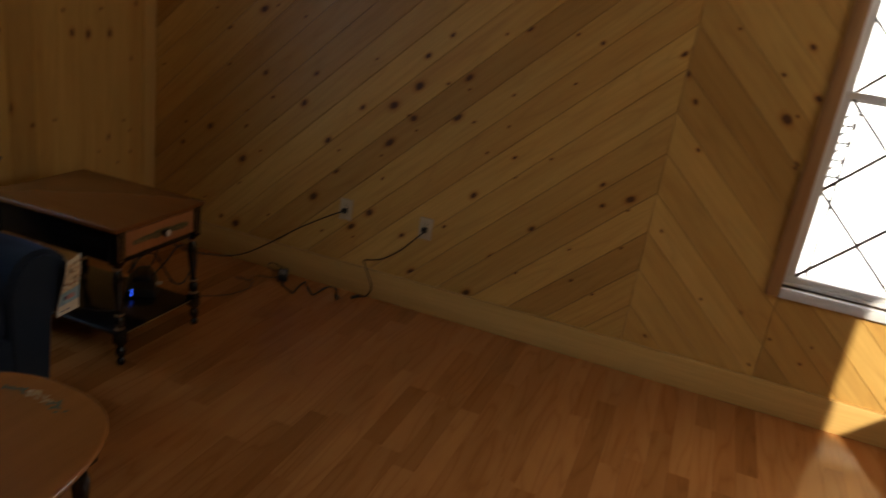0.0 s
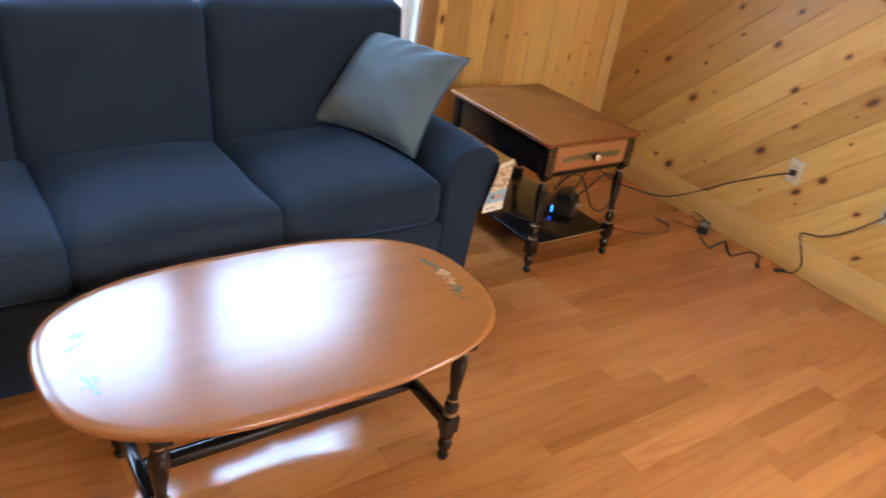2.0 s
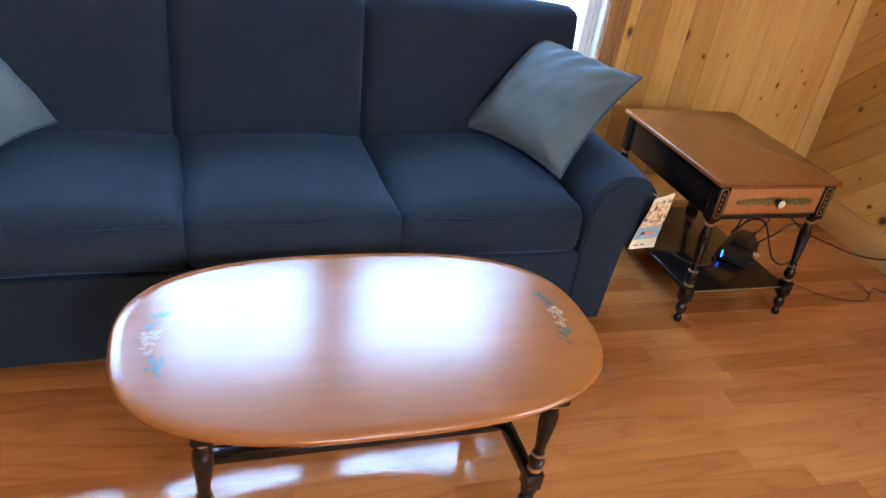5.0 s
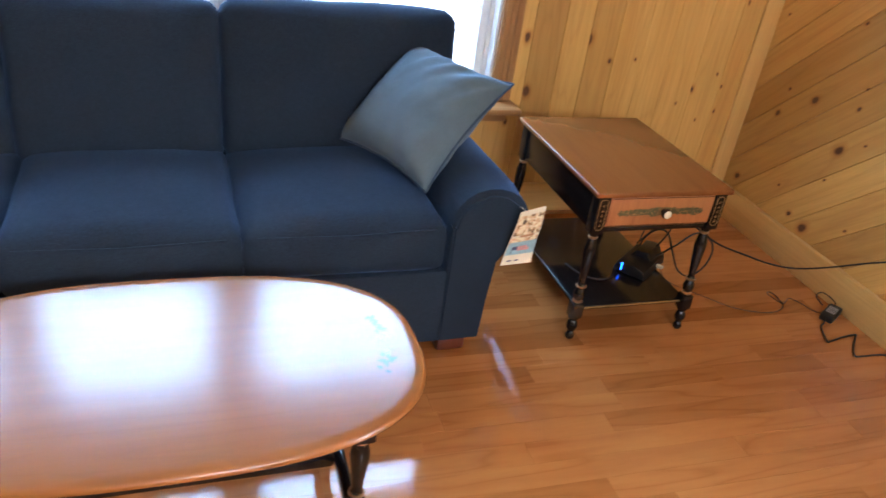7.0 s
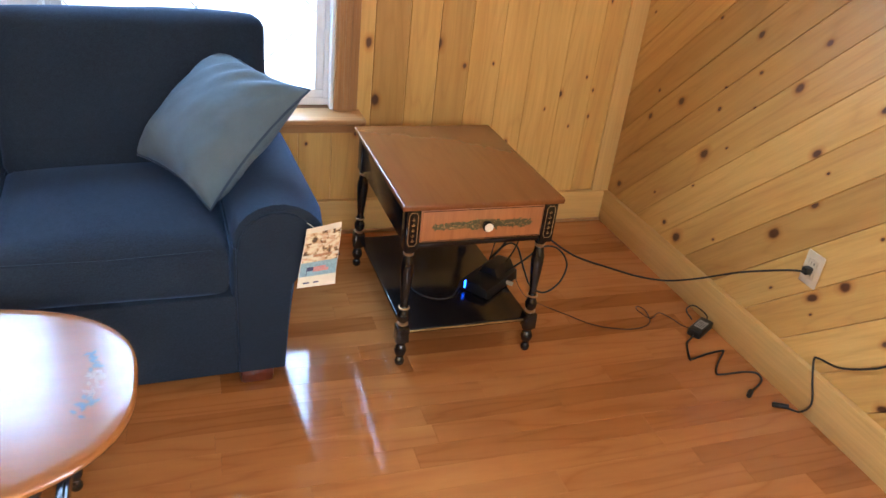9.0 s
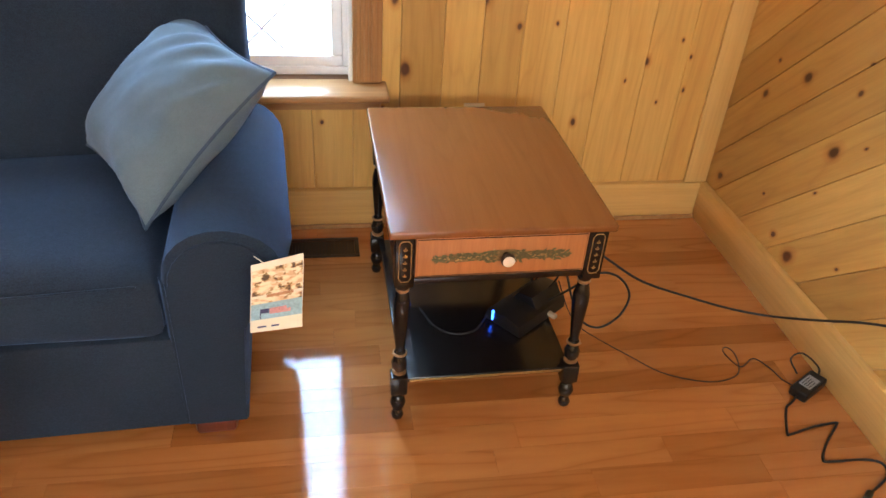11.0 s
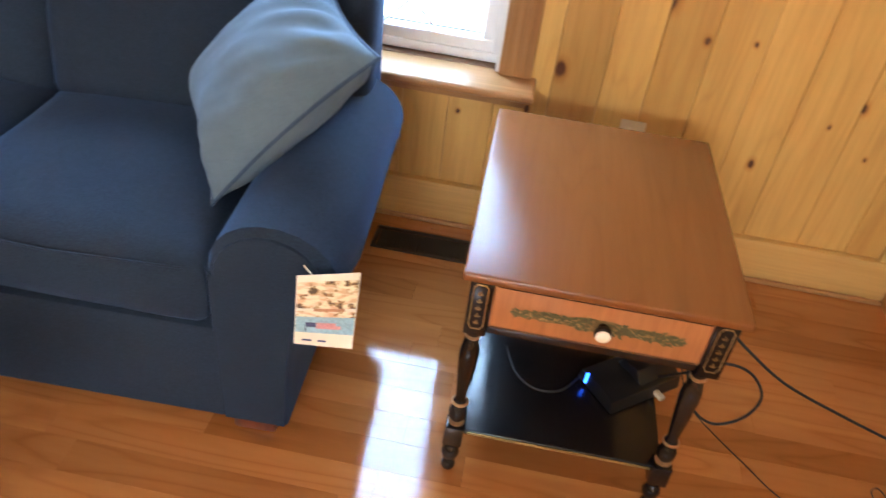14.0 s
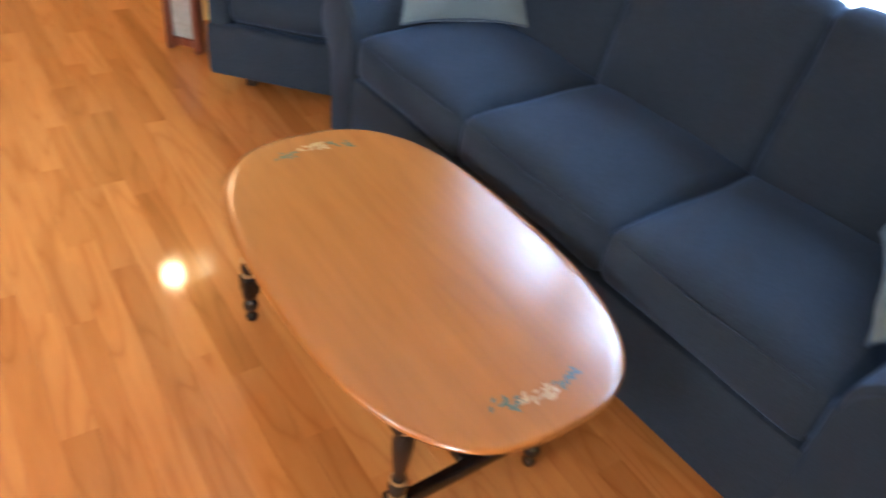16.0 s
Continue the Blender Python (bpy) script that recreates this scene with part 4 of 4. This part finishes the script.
cable("kinked black power cord on the floor", [(-0.134, -0.979, 0.014), (-0.158, -0.996, 0.005), (-0.190, -1.020, 0.005), (-0.232, -1.100, 0.005), (-0.224, -1.106, 0.005), (-0.150, -1.088, 0.005), (-0.078, -1.080, 0.005), (-0.085, -1.092, 0.006), (-0.150, -1.150, 0.005), (-0.186, -1.194, 0.005), (-0.170, -1.203, 0.005), (-0.080, -1.205, 0.005), (-0.036, -1.222, 0.005), (-0.050, -1.262, 0.005), (-0.130, -1.308, 0.008)], 0.0034, steps=6)
cable("black cord rising over the baseboard", [(-0.090, -1.385, 0.010), (-0.055, -1.405, 0.006), (-0.030, -1.430, 0.010), (-0.025, -1.450, 0.06), (-0.024, -1.420, 0.13), (-0.010, -1.385, 0.185), (-0.008, -1.40, 0.20), (-0.010, -1.48, 0.225), (-0.012, -1.58, 0.30), (-0.022, -1.66, 0.39), (-0.034, -1.698, 0.432)], 0.0034)
for a, b in (((-0.128, -1.305, 0.008), (-0.155, -1.326, 0.010)), ((-0.100, -1.380, 0.010), (-0.055, -1.400, 0.010))):
    d = (Vector(b) - Vector(a)).normalized()
    p = tagged(part("cord_connector", tube([a, Vector(a) + d * 0.004, b], 0.0085, 10), PLASTIC), "small black moulded cord connector on the floor", "connector")


def adapter():
    a = thing("power_adapter", pose(-0.088, -0.952, 0, 0, 0, 30), "black laptop power adapter brick lying on the floor", "adapter")
    part("case", box(-0.058, 0.058, -0.026, 0.026, 0.0, 0.032, 0.007, 3), PLASTIC, a)
    part("rating_label", box(-0.030, 0.028, -0.017, 0.017, 0.0321, 0.0328), paint("label_grey", (0.32, 0.33, 0.34), 0.4), a, "grey rating label", smooth=False)
    for k in range(4):
        part("print_line", box(-0.024, 0.010 + 0.003 * k, -0.012 + 0.007 * k, -0.0095 + 0.007 * k, 0.0329, 0.0332), PLASTIC, a, smooth=False)
    part("cord_strap", tube(spline([(0.055, 0.0, 0.02), (0.085, 0.02, 0.03), (0.075, 0.07, 0.05), (0.03, 0.08, 0.045), (0.0, 0.04, 0.034)], 6), 0.0026, 6), CABLE, a)


adapter()


def outlet(m, name="wall_outlet", label="ivory duplex outlet plate with a black plug", plug=True):
    o = thing(name, m, label, "outlet")
    part("cover_plate", box(-0.036, 0.036, -0.006, 0.0, -0.057, 0.057, 0.003, 2), PLATE, o)
    for z in (0.020, -0.020):
        s = part("socket", box(-0.017, 0.017, -0.0085, -0.005, z - 0.014, z + 0.014, 0.003), PLATE, o)
        for x in (-0.006, 0.006):
            part("slot", box(x - 0.0012, x + 0.0012, -0.0092, -0.0084, z - 0.003, z + 0.006), PLASTIC, s, smooth=False)
    part("screw", lathe([(0.0035, 0), (0.003, 0.0012)], 12), GOLD, o).matrix_basis = pose(0, -0.006, 0, 90, 0, 0)
    if plug:
        part("plug", box(-0.012, 0.012, -0.036, -0.0088, -0.014, 0.010, 0.004), PLASTIC, o, "black rubber plug")
    return o


ROT_E = Matrix.Rotation(radians(-90), 4, "Z")
outlet(Matrix.Translation((-0.0008, -1.247, 0.440)) @ ROT_E)
outlet(Matrix.Translation((-0.0008, -1.698, 0.446)) @ ROT_E)
outlet(Matrix.Translation((-0.918, -0.0008, 0.412)), label="ivory outlet plate behind the end table", plug=False)


def floor_register():
    v = thing("floor_register", pose(-1.47, -0.155, 0.0), "dark bronze slotted heating register set in the floor", "vent")
    bm = box(-0.155, 0.155, -0.057, -0.043, 0.0005, 0.006, 0.002)
    box(-0.155, 0.155, 0.043, 0.057, 0.0005, 0.006, 0.002, bm=bm)
    box(-0.155, -0.140, -0.042, 0.042, 0.0005, 0.0058, 0.002, bm=bm)
    box(0.140, 0.155, -0.042, 0.042, 0.0005, 0.0058, 0.002, bm=bm)
    part("frame", bm, BRONZE, v)
    part("backing", box(-0.139, 0.139, -0.042, 0.042, 0.0004, 0.0012), CABLE, v, smooth=False)
    for k in range(24):
        part("slat", box(-0.134 + k * 0.0114, -0.1295 + k * 0.0114, -0.041, 0.041, 0.0014, 0.0052), BRONZE, v, smooth=False)


floor_register()


def globe_lamp():
    g = thing("globe_lamp", pose(-5.58, -1.19, 2.02), "round glowing globe lamp on the partition wall", "wall lamp")
    part("wall_plate", lathe([(0.05, 0.0), (0.05, 0.012), (0.02, 0.02)], 24), BRONZE, g).matrix_basis = pose(0, -0.0005, 0, 90, 0, 0)
    part("arm", tube([(0, -0.015, 0), (0, -0.045, 0.0), (0, -0.06, 0.0)], 0.012, 10), BRONZE, g)
    part("globe", lathe([(0.070 * math.sin(math.pi * k / 16) + 0.0005, -0.070 * math.cos(math.pi * k / 16)) for k in range(17)], 32), glow("lamp_globe", (1.0, 0.72, 0.36), 9.0), g).location = (0, -0.129, 0)


globe_lamp()


def magazine_stand():
    m = thing("magazine_stand", pose(-4.72, -1.30, 0, 0, 0, 40), "small dark red wooden stand with grey panel", "stand")
    for x in (-0.07, 0.07):
        part("side_post", box(x - 0.016, x + 0.016, -0.03, 0.03, 0.0, 0.36, 0.010, 3), REDWOOD, m)
    part("panel", box(-0.053, 0.053, -0.012, 0.012, 0.06, 0.34, 0.004), paint("pewter_panel", (0.25, 0.25, 0.25), 0.35, wear=0.25), m, "worn grey panel")
    part("rail", box(-0.0535, 0.0535, -0.014, 0.014, 0.02, 0.055, 0.005), REDWOOD, m)


magazine_stand()


def lattice_post():
    p = thing("lattice_post", pose(0.50, -3.46, 0), "grey outdoor lattice post seen through the window", "lattice")
    grey = paint("weathered_grey", (0.16, 0.18, 0.19), 0.7, wear=0.2)
    for y in (-0.045, 0.045):
        part("upright", box(-0.006, 0.006, y - 0.006, y + 0.006, -0.36, 1.34, 0.001), grey, p)
    for k in range(4):
        z = 1.02 + 0.08 * k
        for s in (1, -1):
            part("cross_slat", tube([(0.0, -0.045 * s, z), (0, 0.045 * s, z + 0.08)], 0.004, 6), grey, p)
        part("rung", box(-0.004, 0.004, -0.039, 0.039, z - 0.004, z + 0.004), grey, p)


lattice_post()

# floor strips
random.seed(11)
SW = 0.0828
rows_ = int(-ROOM_REAR / SW) + 1
meshes = {}
for k in range(rows_):
    y1 = -k * SW
    y0 = max(y1 - SW, ROOM_REAR)
    x = -random.uniform(0.0, 0.9)
    cuts = [0.0]
    while x > ROOM_L:
        cuts.append(x)
        x -= random.choice((0.45, 0.6, 0.75, 0.9, 1.05, 1.25))
    cuts.append(ROOM_L)
    for b, a in zip(cuts, cuts[1:]):
        length = b - a
        if length < 0.03:
            continue
        key = (round(length, 4), round(y1 - y0, 4))
        if key not in meshes:
            bm = box(-(y1 - y0) / 2 + 0.0002, (y1 - y0) / 2 - 0.0002, -0.011, 0.0, -length / 2 + 0.0002, length / 2 - 0.0002)
            me = bpy.data.meshes.new("floor_strip")
            bm.to_mesh(me)
            bm.free()
            me.materials.append(OAK)
            meshes[key] = me
        ob = new("floor_strip", meshes[key])
        ob.parent = floor
        ob.matrix_world = Matrix.Translation(((a + b) / 2, (y0 + y1) / 2, 0)) @ Matrix(((0, 0, 1, 0), (1, 0, 0, 0), (0, 1, 0, 0), (0, 0, 0, 1)))
